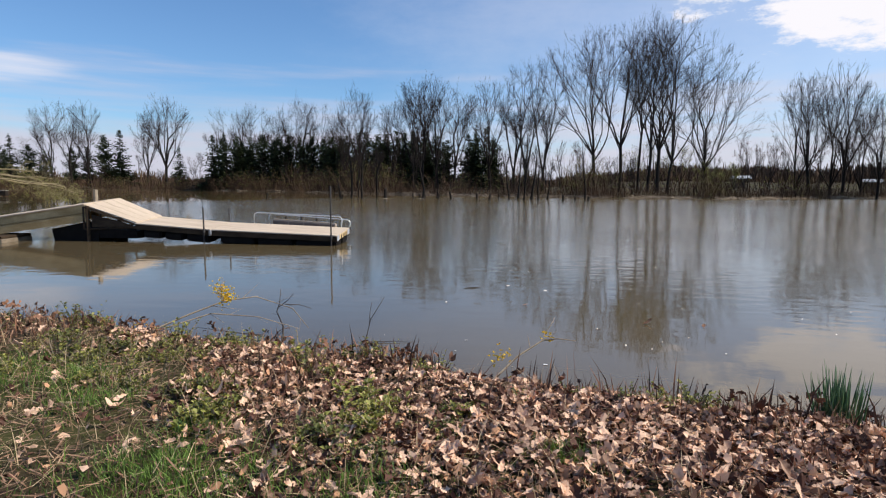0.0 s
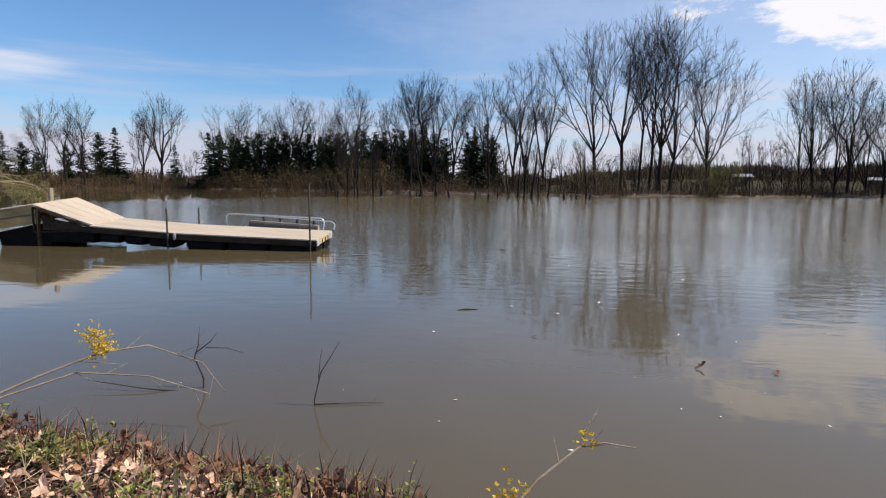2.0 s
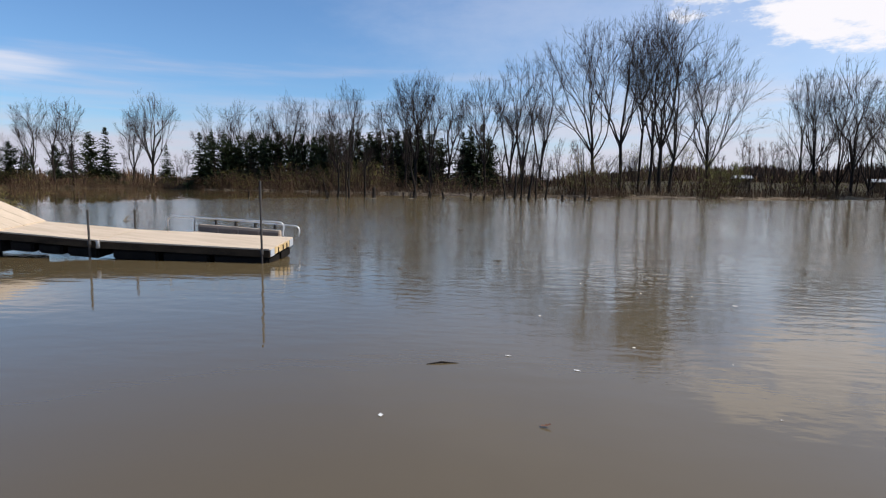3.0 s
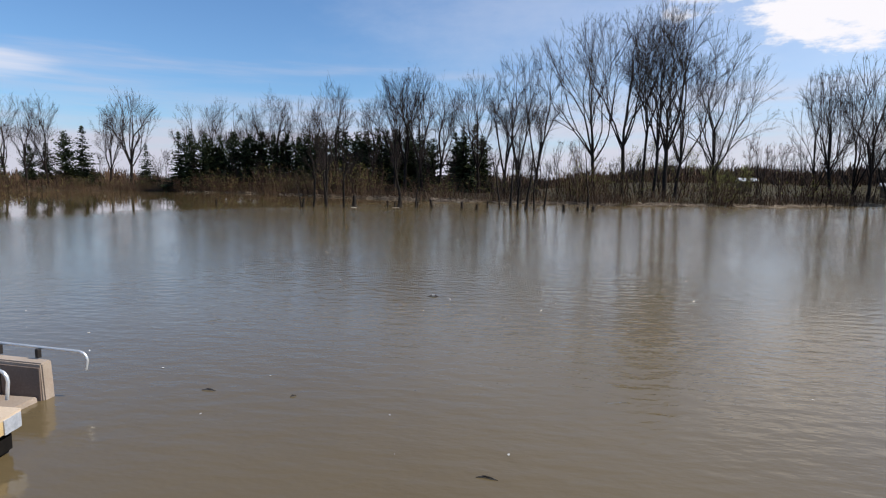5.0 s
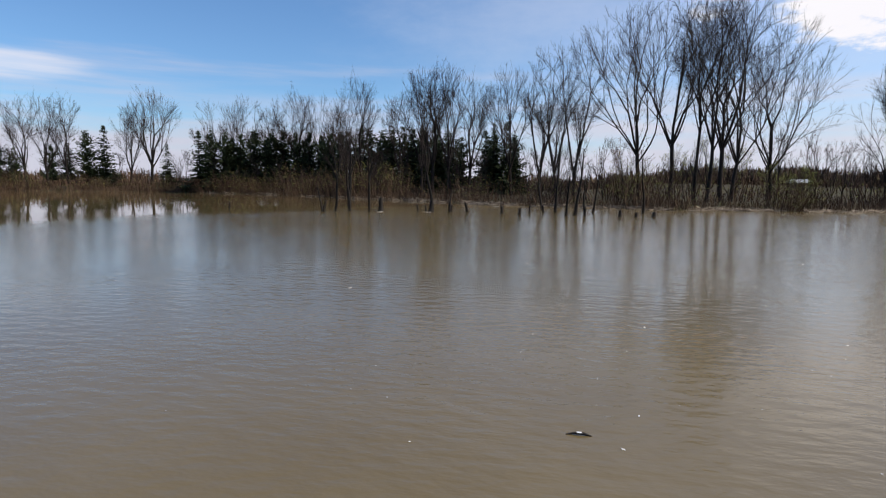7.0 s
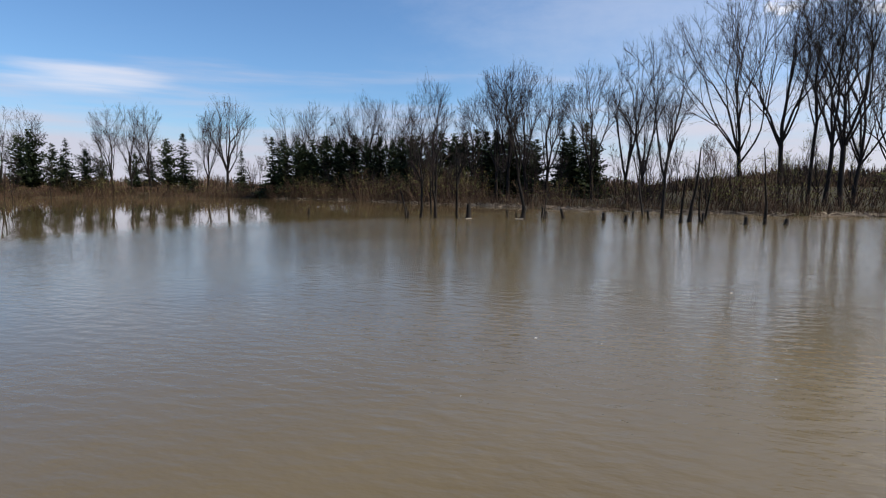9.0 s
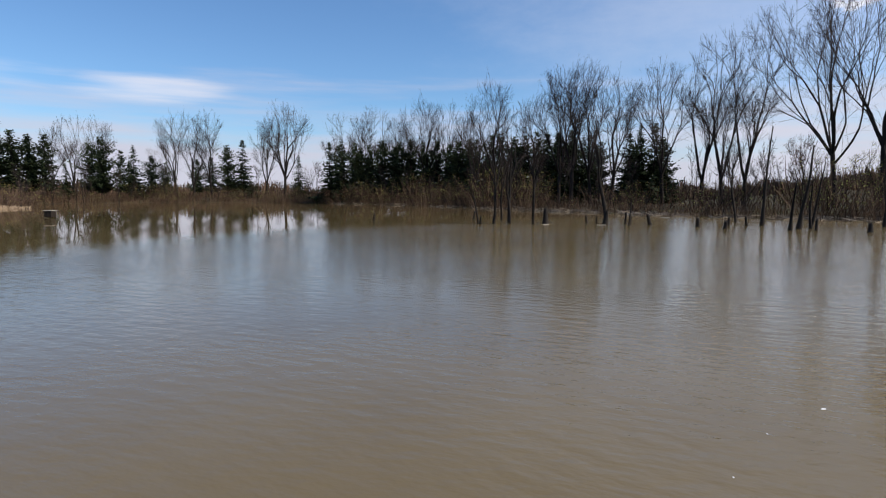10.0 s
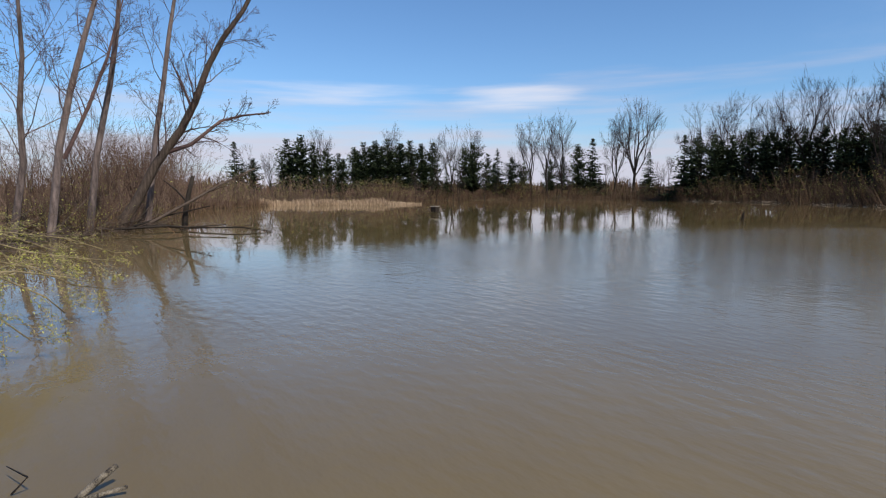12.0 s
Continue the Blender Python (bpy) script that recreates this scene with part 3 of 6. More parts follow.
BUDDING = [(3.0, 158.0, 17, BUD), (9.0, 166.0, 15, BUD), (-3.0, 172.0, 13, BUD), (14.0, 150.0, 9, BUD), (20.0, 152.0, 8, BUD), (26.5, 176.0, 17, None), (31.0, 172.0, 14, None), (-15.0, 156.0, 15, None)]
RED_BUD = material("reddish_buds", (0.10, 0.045, 0.035), (0.26, 0.13, 0.10), scale=0.6, fine=6, rough=0.8, bump=0, island=0.6, spec=0.12)
for i, (x, y, h, mat) in enumerate(BUDDING):
    g = bare_tree(90 + i, h, 0.12, 4, 0.36, levels=3, base=0.1, spread=1.2, label="small tree with yellow-green buds behind the shore" if mat else "small tree with reddish buds behind the shore")
    g.matrix_basis = pose(x, y, ground_at(x, y) - 0.1)
    tagged(g, group="budding trees")
    crown = next(c for c in g.children if c.name.startswith("crown"))
    q, bv, bf = random.Random(190 + i), [], []
    for c in list(crown.data.vertices)[::5]:
        p = c.co + Vector((q.gauss(0, 0.25), q.gauss(0, 0.25), q.gauss(0, 0.2)))
        e1, e2 = turned(q, (0, 0, 1), 60) * 0.09, turned(q, (1, 0, 0), 60) * 0.06
        o = len(bv)
        bv += [p - e1, p + e2, p + e1, p - e2]
        bf.append((o, o + 1, o + 2, o + 3))
    tagged(mesh_object("bud", bv, bf, mat or RED_BUD, crown), kind="stuff")

SPRUCES = [(-138.6, 153.8, 18.6), (-134.6, 154.8, 19.3), (-202.9, 171.6, 23.3), (-177.4, 177.0, 16.8), (-71.8, 164.9, 18.0), (-69.2, 165.9, 18.4), (-65.6, 165.1, 18.8), (-63.5, 168.0, 17.6), (-51.7, 167.4, 17.3), (-48.8, 166.1, 19.4),
           (-45.4, 165.9, 19.2), (-43.2, 167.4, 15.2), (-180.2, 35.4, 15.8), (-195.5, 124.4, 17.5), (-198.9, 106.0, 10.8)]
PINES = [(-133.1, 158.9, 16.6), (-128.4, 160.4, 17.1), (-123.9, 161.5, 18.3), (-120.0, 162.0, 16.4), (-114.8, 163.5, 18.5), (-110.6, 164.0, 17.3), (-106.1, 164.7, 17.6), (-101.2, 164.3, 16.4), (-94.0, 162.7, 17.2), (-87.5, 163.0, 18.0),
         (-80.5, 163.1, 17.6), (-91.0, 160.5, 16.8), (-84.0, 161.5, 18.2), (-77.0, 162.0, 17.4), (-97.6, 162.6, 17.0), (-74.4, 163.5, 18.3), (-68.0, 162.5, 17.8), (-60.5, 164.5, 16.4), (-117.4, 161.5, 17.5), (-131.0, 157.0, 17.5), (-204.8, 165.8, 20.7), (-209.7, 162.3, 15.8), (-212.6, 158.1, 15.3)]
FAR_PINES = [(-184.8, 40.6, 10.1), (-191.7, 50.9, 15.6), (-191.1, 54.9, 16.8), (-192.5, 58.8, 15.0), (-193.7, 62.9, 13.3), (-192.9, 66.7, 12.3), (-195.6, 72.4, 14.3), (-194.9, 75.4, 15.6), (-195.8, 79.5, 16.3),
             (-194.6, 83.2, 16.5), (-195.4, 87.3, 15.8), (-194.1, 91.0, 16.5), (-194.7, 95.1, 15.9), (-195.2, 99.4, 16.1), (-195.0, 114.3, 16.8), (-194.5, 119.8, 13.4), (-193.9, 129.3, 12.4), (-191.6, 133.1, 10.7)]
spruce_a, spruce_b = conifer(7, 17, 5.6, 26), conifer(8, 17, 4.6, 24)
pine_a, pine_b = conifer(9, 17, 5.0, 22, False), conifer(10, 17, 4.4, 20, False)
woods = "dark conifers on the far shore"
place(spruce_a, 17, SPRUCES[::2], "dark green spruce with drooping tiers on the far shore", woods)
place(spruce_b, 17, SPRUCES[1::2], "narrow dark spruce with a pointed top on the far shore", woods)
FAR_PINES = [(x, y, h * 1.14) for x, y, h in FAR_PINES]
place(pine_a, 17, PINES[::2] + FAR_PINES[::2], "dark ragged pine standing in a close row", woods)
place(pine_b, 17, PINES[1::2] + FAR_PINES[1::2], "dark pine with open ragged branches in a row", woods)
fill = []
for x, y, h in SPRUCES[:2] + SPRUCES[4:12] + PINES[:20] + FAR_PINES:      # a second rank that closes the gaps
    fill.append((x + rng.uniform(-3, 3) - (6 if x < -180 else 0), y + rng.uniform(3, 7) - (6 if x < -180 else 0), h * rng.uniform(0.75, 0.95)))
place(pine_a, 17, fill[::2], "dark pine in the second rank of a row", woods)
place(pine_b, 17, fill[1::2], "dark ragged pine in the second rank of a row", woods)
for o in (spruce_a, spruce_b, pine_a, pine_b):
    drop_source(o)

# brush along the shore
sapling_a = bare_tree(31, 12, fork=0.12, limbs=3, wide=0.16, levels=2, thin=0.012, radius=0.085)
sapling_b = bare_tree(32, 12, fork=0.3, limbs=3, wide=0.19, levels=2, thin=0.012, radius=0.075)
spots = []
for i in range(20, len(SHORE) - 4):
    (ax, ay), (bx, by) = SHORE[i], SHORE[i + 1]
    for k in range(int(math.hypot(bx - ax, by - ay) / (5.5 if i < 28 else 2.8))):
        s, off = rng.random(), rng.uniform(0.5, 14 if i < 28 else 26)
        x, y = ax + (bx - ax) * s, ay + (by - ay) * s + off
        spots.append((x, y, rng.uniform(6, 15)))
place(sapling_a, 12, spots[::2], "thin bare sapling in shoreline brush", "saplings along the shore")
place(sapling_b, 12, spots[1::2], "thin leaning bare sapling in shoreline brush", "saplings along the shore")
drop_source(sapling_a)
drop_source(sapling_b)
thickets = [brush(61, 6.5, 6.5, 40, BRUSH, "", 0, 1.3, (4, 2)), brush(62, 4.2, 7.0, 42, BRUSH, "", 0, 1.3, (4, 2)), brush(63, 8.0, 5.0, 32, BRUSH, "", 9, 1.3, (4, 2), 0.10), brush(64, 5.4, 7.0, 38, BRUSH, "", 1, 1.3, (4, 2))]
STRAW_FAR = material("dull_dead_grass", (0.09, 0.065, 0.035), (0.26, 0.19, 0.10), scale=0.4, fine=4, rough=0.95, spec=0.12, bump=0, island=0.6)
rear, bank_rear = [], []
for i in range(14, len(SHORE) - 4):
    (ax, ay), (bx, by) = SHORE[i], SHORE[i + 1]
    ln = math.hypot(bx - ax, by - ay)
    nx, ny = (by - ay) / ln, -(bx - ax) / ln
    if inland(np.array([ax + nx]), np.array([ay + ny]))[0] < 0:
        nx, ny = -nx, -ny
    for k in range(int(ln / (1.15 if i < 29 else 2.3))):
        s, off = (k + rng.random()) / int(ln / (1.15 if i < 29 else 2.3)), rng.choice((0.6, 1.4, 3.0, 4.5, 6.5, 9, 12) if i < 29 else (0.6, 1.2, 2.5, 5.0, 9, 14, 21, 30, 40, 52)) + rng.uniform(-0.6, 0.8)
        x, y, q = ax + (bx - ax) * s + nx * off, ay + (by - ay) * s + ny * off, (rng.choice((0.3, 0.4, 0.55, 0.75)) if off < 2 else rng.choice((0.6, 0.75, 0.9, 1.05))) * (0.8 if i < 20 else 0.7 if i < 26 else 1.0)
        m = pose(x, y, max(ground_at(x, y), 0) - 0.1, 0, 0, rng.uniform(0, 360)) @ Matrix.Diagonal((q * 1.15, q * 1.15, q, 1))
        if off > 2.2 or (off > 1.3 and i < 22):
            (rear if i >= 20 else bank_rear).append((rng.randrange(3), m))
            continue
        o = copy_thing(rng.choice(thickets), m)
        tagged(o, "tangle of bare brown brush along the shore", "shrub", "brush along the shore")
# the brush farther in, which nobody could count
light_brush = [brush(65, 6.5, 7.5, 34, BRUSH, "", 2, 1.3, (4, 2)), brush(66, 4.6, 8.0, 36, BRUSH, "", 1, 1.3, (4, 2)), brush(67, 8.0, 6.5, 32, BRUSH, "", 12, 1.3, (4, 2), 0.10)]
for name, belt, mat, label in (("thicket", rear, BRUSH, "dense belt of bare brown brush behind the shore"), ("thicket", bank_rear, PALE_BRUSH, "pale bare brush on the flooded bank"), ("bud", rear + bank_rear, BUD, "yellow-green buds on the brush behind the shore")):
    v, f, o = [], [], 0
    for k, m in belt:
        for c in light_brush[k].children:
            if c.name.startswith(name):
                pts = np.array([p.co for p in c.data.vertices]) @ np.array(m.to_3x3()).T + np.array(m.translation)
                v.append(pts)
                f += [tuple(n + o for n in p.vertices) for p in c.data.polygons]
                o += len(pts)
    tagged(mesh_object("shore_brush" if name == "thicket" else "brush_buds", np.concatenate(v).tolist(), f, mat), label, "brush", kind="stuff")
for o in light_brush:
    drop_source(o)

# dead grass, brambles and low twigs that cover the shore itself
q = random.Random(57)
for name, mat, label, per, tall in (("shore_tangle", BRUSH, "dark low brambles and twigs along the waterline", 46, 2.2), ("shore_grass", STRAW_FAR, "dull dead grass among brush along the shore", 12, 0.8)):
    v, f = [], []
    for i in range(14, len(SHORE) - 4):
        (ax, ay), (bx, by) = SHORE[i], SHORE[i + 1]
        ln = math.hypot(bx - ax, by - ay)
        nx, ny = (by - ay) / ln, -(bx - ax) / ln
        if inland(np.array([(ax + bx) / 2 + nx]), np.array([(ay + by) / 2 + ny]))[0] < 0:
            nx, ny = -nx, -ny
        n = int(ln * per)
        ks = np.array([(q.random(), abs(q.gauss(0, 5)) - 0.9) for _ in range(n)])
        xs, ys = ax + (bx - ax) * ks[:, 0] + nx * ks[:, 1], ay + (by - ay) * ks[:, 0] + ny * ks[:, 1]
        for x, y, z in zip(xs, ys, np.maximum(ground_height(xs, ys), -0.1)):
            h = tall * q.uniform(0.2, 1.0) * (0.75 + 0.35 * math.sin(x * 0.9) * math.cos(y * 0.7))
            a, w, lx, ly = q.uniform(0, 3.14), q.uniform(0.02, 0.05), q.gauss(0, 0.3) * h, q.gauss(0, 0.3) * h
            c, d = math.cos(a) * w, math.sin(a) * w
            o = len(v)
            v += [(x - c, y - d, z - 0.1), (x + c, y + d, z - 0.1), (x + lx + c * 0.4, y + ly + d * 0.4, z + h), (x + lx - c * 0.4, y + ly - d * 0.4, z + h)]
            f.append((o, o + 1, o + 2, o + 3))
    tagged(mesh_object(name, v, f, mat), label, "undergrowth", kind="stuff")

# pale drift of broken sticks and reed stalks washed up along the waterline
q = random.Random(58)
DRIFT = material("washed_up_sticks", (0.11, 0.080, 0.055), (0.42, 0.32, 0.22), scale=0.8, fine=6, rough=0.95, bump=0, island=0.7, spec=0.12)
v, f = [], []
for i in range(26, len(SHORE) - 4):
    (ax, ay), (bx, by) = SHORE[i], SHORE[i + 1]
    ln = math.hypot(bx - ax, by - ay)
    for _ in range(int(ln * (26 if i > 28 else 7))):
        w, off = q.random(), q.gauss(0, 0.8)
        x, y = ax + (bx - ax) * w, ay + (by - ay) * w + off
        if math.sin(x * 0.33) + math.sin(x * 0.81 + 1) < q.uniform(-1.6, 1.2):
            continue
        z, a, h = max(ground_at(x, y), 0) + q.uniform(0, 0.3), q.gauss(math.atan2(by - ay, bx - ax), 0.6), q.uniform(0.2, 1.1)
        e1, e2 = Vector((math.cos(a) * h, math.sin(a) * h, q.gauss(0, 0.18))), Vector((0, 0.02, q.uniform(0.02, 0.06)))
        p, o = Vector((x, y, z)), len(v)
        v += [p - e1 - e2, p + e1 - e2 * 0.5, p + e1 + e2 * 0.5, p - e1 + e2]
        f.append((o, o + 1, o + 2, o + 3))
tagged(mesh_object("drift_line", v, f, DRIFT), "pale broken sticks washed up along the waterline", "driftwood", kind="stuff")

# far woods that close the horizon, and two small buildings before them
q = random.Random(93)
v, f = [], []
for k in range(4600):
    a = radians(q.uniform(52, 208) if k < 3400 else q.uniform(52, 100))
    d = q.choice((235, 255, 275, 300, 335, 380)) + q.uniform(0, 30)
    x, y = -20 + math.cos(a) * d, 40 + math.sin(a) * d
    h = q.uniform(5.5, 8.5) * (1 + 0.28 * math.sin(a * 31) * math.sin(a * 13 + 1)) * (1 if a > 1.75 else 1.1)
    z = ground_at(x, y) - 0.5
    for j in range(11):                                  # upright sprays of bare branches
        p = Vector((x + q.gauss(0, 2.2), y + q.gauss(0, 2.2), z + h * q.uniform(0.0, 0.55)))
        e1, e2 = Vector((q.gauss(0, 0.7), q.gauss(0, 0.7), h * q.uniform(0.2, 0.5))), Vector((q.gauss(0, 0.16), q.gauss(0, 0.16), 0))
        o = len(v)
        v += [p - e2, p + e2, p + e1 + e2 * 0.5, p + e1 - e2 * 0.5]
        f += [(o, o + 1, o + 2, o + 3)]
tagged(mesh_object("far_woods", v, f, BRUSH), "low brown woods on the far rise", "woods", kind="stuff")
ROOF = material("pale_metal_roof", (0.34, 0.34, 0.35), (0.48, 0.48, 0.48), scale=1, fine=10, rough=0.5, bump=0.1)
WALLS = material("brown_board_wall", (0.10, 0.07, 0.05), (0.2, 0.15, 0.11), scale=1, fine=12, rough=0.9, bump=0.3)


def shelter(x, y, turn, wide, deep, eaves, ridge):
    s = thing("park_shelter", "small park shelter with a pale roof among trees", "shelter", pose(x, y, ground_at(x, y), 0, 0, turn), "park shelters")
    bm = bmesh.new()
    w, d = wide / 2 + 0.5, deep / 2 + 0.5
    pts = [(-w, -d, eaves), (w, -d, eaves), (w, 0, ridge), (-w, 0, ridge), (-w, d, eaves), (w, d, eaves)]
    for drop in (0, 0.15):
        for p in pts:
            bm.verts.new((p[0], p[1], p[2] - drop))
    bm.verts.ensure_lookup_table()
    for a in ((0, 1, 2, 3), (3, 2, 5, 4), (9, 8, 7, 6), (10, 11, 8, 9), (0, 6, 7, 1), (4, 5, 11, 10), (0, 3, 9, 6), (3, 4, 10, 9), (1, 7, 8, 2), (2, 8, 11, 5)):
        bm.faces.new([bm.verts[i] for i in a])
    part("roof", bm, ROOF, s, "pale metal roof")
    for sx in (-1, 1):
        for sy in (-1, 1):
            part("post", box(bmesh.new(), (sx * wide / 2 - 0.1, sy * deep / 2 - 0.1, -0.3), (sx * wide / 2 + 0.1, sy * deep / 2 + 0.1, eaves - 0.1)), WALLS, s)
    part("back_wall", box(bmesh.new(), (-wide / 2 + 0.1, deep / 2 - 0.08, -0.2), (wide / 2 - 0.1, deep / 2 + 0.08, eaves - 0.15)), WALLS, s)


shelter(28.0, 204.0, 10, 4.2, 4, 3.3, 4.2)
shelter(57.0, 183.0, -8, 3.6, 3.5, 3.0, 3.7)


# ---- the floating dock ----
DECK = material("worn_deck_boards", (0.47, 0.36, 0.255), (0.62, 0.49, 0.36), scale=1.6, fine=40, rough=0.85, bump=0.25, stretch=(0.4, 3, 3), each=0.15)
TIMBER = material("yellowed_timber", (0.32, 0.21, 0.085), (0.66, 0.48, 0.25), scale=1.2, fine=26, rough=0.85, bump=0.3, stretch=(0.4, 3, 3), each=0.25)
STAINED = material("tarred_timber", (0.022, 0.015, 0.010), (0.085, 0.056, 0.034), scale=2, fine=25, rough=0.9, spec=0.15, bump=0.3, stretch=(0.5, 3, 3))
FLOAT = material("black_float_shell", (0.005, 0.004, 0.0035), (0.014, 0.011, 0.009), scale=4, fine=30, rough=0.85, spec=0.15, bump=0.2)
STEEL = material("rusty_pipe", (0.006, 0.005, 0.005), (0.024, 0.017, 0.014), scale=6, fine=50, rough=0.7, bump=0.3, metal=0.1)
GALV = material("galvanised_bracket", (0.36, 0.38, 0.42), (0.60, 0.62, 0.66), scale=8, fine=50, rough=0.5, bump=0.2, metal=0.3)
TUBE = material("aluminium_tube", (0.62, 0.62, 0.62), (0.82, 0.82, 0.80), scale=5, fine=60, rough=0.35, bump=0.05, metal=0.6)
PLASTIC = material("beige_plastic", (0.27, 0.205, 0.155), (0.42, 0.34, 0.27), scale=1.5, fine=40, rough=0.6, bump=0.08)

DOCK = pose(-5.554, 15.447, 0, 0, 0, 180 + math.degrees(0.257))   # x runs along the dock to the shore, y away from it (minus: across)


def dock_point(s, off, z):
    """A place by metres from the lake end, metres across from the near edge, and height."""
    return DOCK @ Vector((s, -off, z))


def deck_z(s, off):
    """The flood has lifted the shore end; the deck also leans a little towards the near bank."""
    return 0.349 + 0.133 * min(s, 4.336) / 4.336 + 0.177 * max(0, s - 4.336) / 2.73 + 0.157 * off / 1.6


def slab(bm, s0, s1, o0, o1, drop0, drop1):
    """A slab that follows the deck, between two depths under its surface."""
    vs = []
    for drop in (drop0, drop1):
        for s, o in ((s0, o0), (s1, o0), (s1, o1), (s0, o1)):
            vs.append(bm.verts.new(dock_point(s, o, deck_z(s, o) - drop)))
    a, b = vs[:4], vs[4:]
    for f in (a, b[::-1], *((a[i], b[i], b[(i + 1) % 4], a[(i + 1) % 4]) for i in range(4))):
        bm.faces.new(f)
    return bm


def dock_section(name, s0, s1, end_face, label):
    dock = thing(name, label, "dock", pose(0, 0, 0), "floating dock sections")
    step = 1.54 / 4
    for i in range(4):                                   # wide boards run along the section
        bm = slab(bmesh.new(), s0 + 0.002, s1 - 0.002, -0.03 + i * step + 0.0025, -0.03 + (i + 1) * step - 0.0025, 0.0, 0.035)
        part("board", bm, DECK, dock)
    part("near_fascia", slab(bmesh.new(), s0 + 0.01, s1 - 0.01, 0.0, 0.045, 0.036, 0.21), STAINED, dock, "dark tarred fascia board")
    part("far_fascia", slab(bmesh.new(), s0 + 0.01, s1 - 0.01, 1.435, 1.48, 0.036, 0.21), STAINED, dock)
    part("end_fascia", slab(bmesh.new(), s0 + 0.004, s0 + 0.05, 0.046, 1.434, 0.036, 0.19), TIMBER if end_face else STAINED, dock, "yellowed end board" if end_face else "")
    n = 3
    for k in range(n):
        a = s0 + 0.25 + (s1 - s0 - 0.4) * k / n
        b = s0 + 0.12 + (s1 - s0 - 0.4) * (k + 1) / n
        for o0, o1 in ((0.03, 0.70), (0.78, 1.46)):
            bm = slab(bmesh.new(), a - (0.2 if k == 0 else 0), b, o0, o1, 0.215, 0.48)
            bmesh.ops.bevel(bm, geom=list(bm.edges), offset=0.05, segments=2, affect="EDGES")
            part("float", bm, FLOAT, dock, "black moulded float")
    return dock


lake_end = dock_section("dock_section", 0.0, 4.32, True, "floating wooden dock section with pale worn boards")
dock_section("dock_section", 4.35, 7.06, False, "shorter floating dock section tilted up towards the shore")
end_board = next(c for c in lake_end.children if c.name.startswith("end_fascia"))
for off in (0.12, 1.36):
    bm = slab(bmesh.new(), -0.012, 0.003, off - 0.10, off + 0.13, 0.03, 0.2)
    part("corner_plate", bm, GALV, end_board, "galvanised corner plate")
for off in (0.5, 0.8, 1.05):
    part("bolt_plate", slab(bmesh.new(), -0.02, 0.002, off, off + 0.025, 0.06, 0.2), STEEL, end_board, "rusty strap")
t = Tubes()
t.add([dock_point(4.335, -0.05, deck_z(4.3, 0) - 0.02), dock_point(4.335, -0.05, deck_z(4.3, 0) - 0.2)], [0.045, 0.045], 6)
t.make("hinge", GALV, lake_end)

# pipes that hold the dock in place
for s, off, top in ((0.17, -0.07, 1.95), (4.54, -0.07, 1.22), (4.51, 1.67, 1.15)):
    post = thing("dock_post", "slim dark steel pipe standing beside the dock", "post", pose(*dock_point(s, off, 0)), "dock posts")
    t = Tubes()
    t.add([(0, 0, -0.8), (0, 0, top)], [0.026, 0.026], 10)
    t.make("pipe", STEEL, post)
    t = Tubes()
    z = deck_z(s, off)
    t.add([(0, 0, z - 0.14), (0, 0, z - 0.03)], [0.045, 0.045], 10)
    t.make("sleeve", STEEL, post)


# ramp from the deck up to the gangway
def quad_slab(corners, thick):
    bm = bmesh.new()
    a = [bm.verts.new(c) for c in corners]
    b = [bm.verts.new(Vector(c) - Vector((0, 0, thick))) for c in corners]
    for f in (a, b[::-1], *((a[i], b[i], b[(i + 1) % 4], a[(i + 1) % 4]) for i in range(4))):
        bm.faces.new(f)
    return bm


ramp = thing("boat_ramp_plate", "pale plywood ramp plate sloping from gangway to dock", "ramp", pose(0, 0, 0))
E0, F0 = dock_point(7.0, 0.02, deck_z(7.0, 0) + 0.03), dock_point(7.0, 1.5, deck_z(7.0, 1.5) + 0.03)
Q0, Q1 = dock_point(8.9, 0.0, 1.27), dock_point(8.68, 1.62, 1.45)
for i in range(4):
    a, b = i / 4 + 0.004, (i + 1) / 4 - 0.004
    part("panel", quad_slab([E0.lerp(F0, a), E0.lerp(F0, b), Q0.lerp(Q1, b), Q0.lerp(Q1, a)], 0.03), DECK, ramp)
down = Vector((0, 0, -0.09))
for a, b in ((E0, Q0), (F0, Q1)):
    frame_rail = Tubes()
    frame_rail.add([a + down, b + down], [0.045, 0.045], 4)
    low = Vector((b.x, b.y, 0.42))
    frame_rail.add([b + down, low], [0.04, 0.04], 4)
    frame_rail.add([a + down * 2, low], [0.035, 0.035], 4)
    for k in (0.35, 0.68):
        frame_rail.add([a.lerp(b, k) + down, (a + down * 2).lerp(low, k)], [0.03, 0.03], 4)
    frame_rail.make("truss", STAINED, ramp, smooth=False)

raised = thing("float_cradle", "dark timber float cradle under the ramp", "dock", pose(0, 0, 0))
for k in range(2):
    for profile in (((8.4, -0.15), (10.02, -0.15), (10.16, 0.40), (8.9, 0.66), (8.4, 0.46)), ((7.0, 0.13), (8.38, 0.13), (8.38, 0.46), (7.0, 0.40))):
        bm = bmesh.new()
        a = [bm.verts.new(dock_point(s, 0.03 + 0.8 * k, z)) for s, z in profile]
        b = [bm.verts.new(dock_point(s, 0.74 + 0.8 * k, z)) for s, z in profile]
        n = len(profile)
        for f in (a, b[::-1], *((a[i], b[i], b[(i + 1) % n], a[(i + 1) % n]) for i in range(n))):
            bm.faces.new(f)
        part("float", bm, FLOAT, raised, "black float")
bm = bmesh.new()
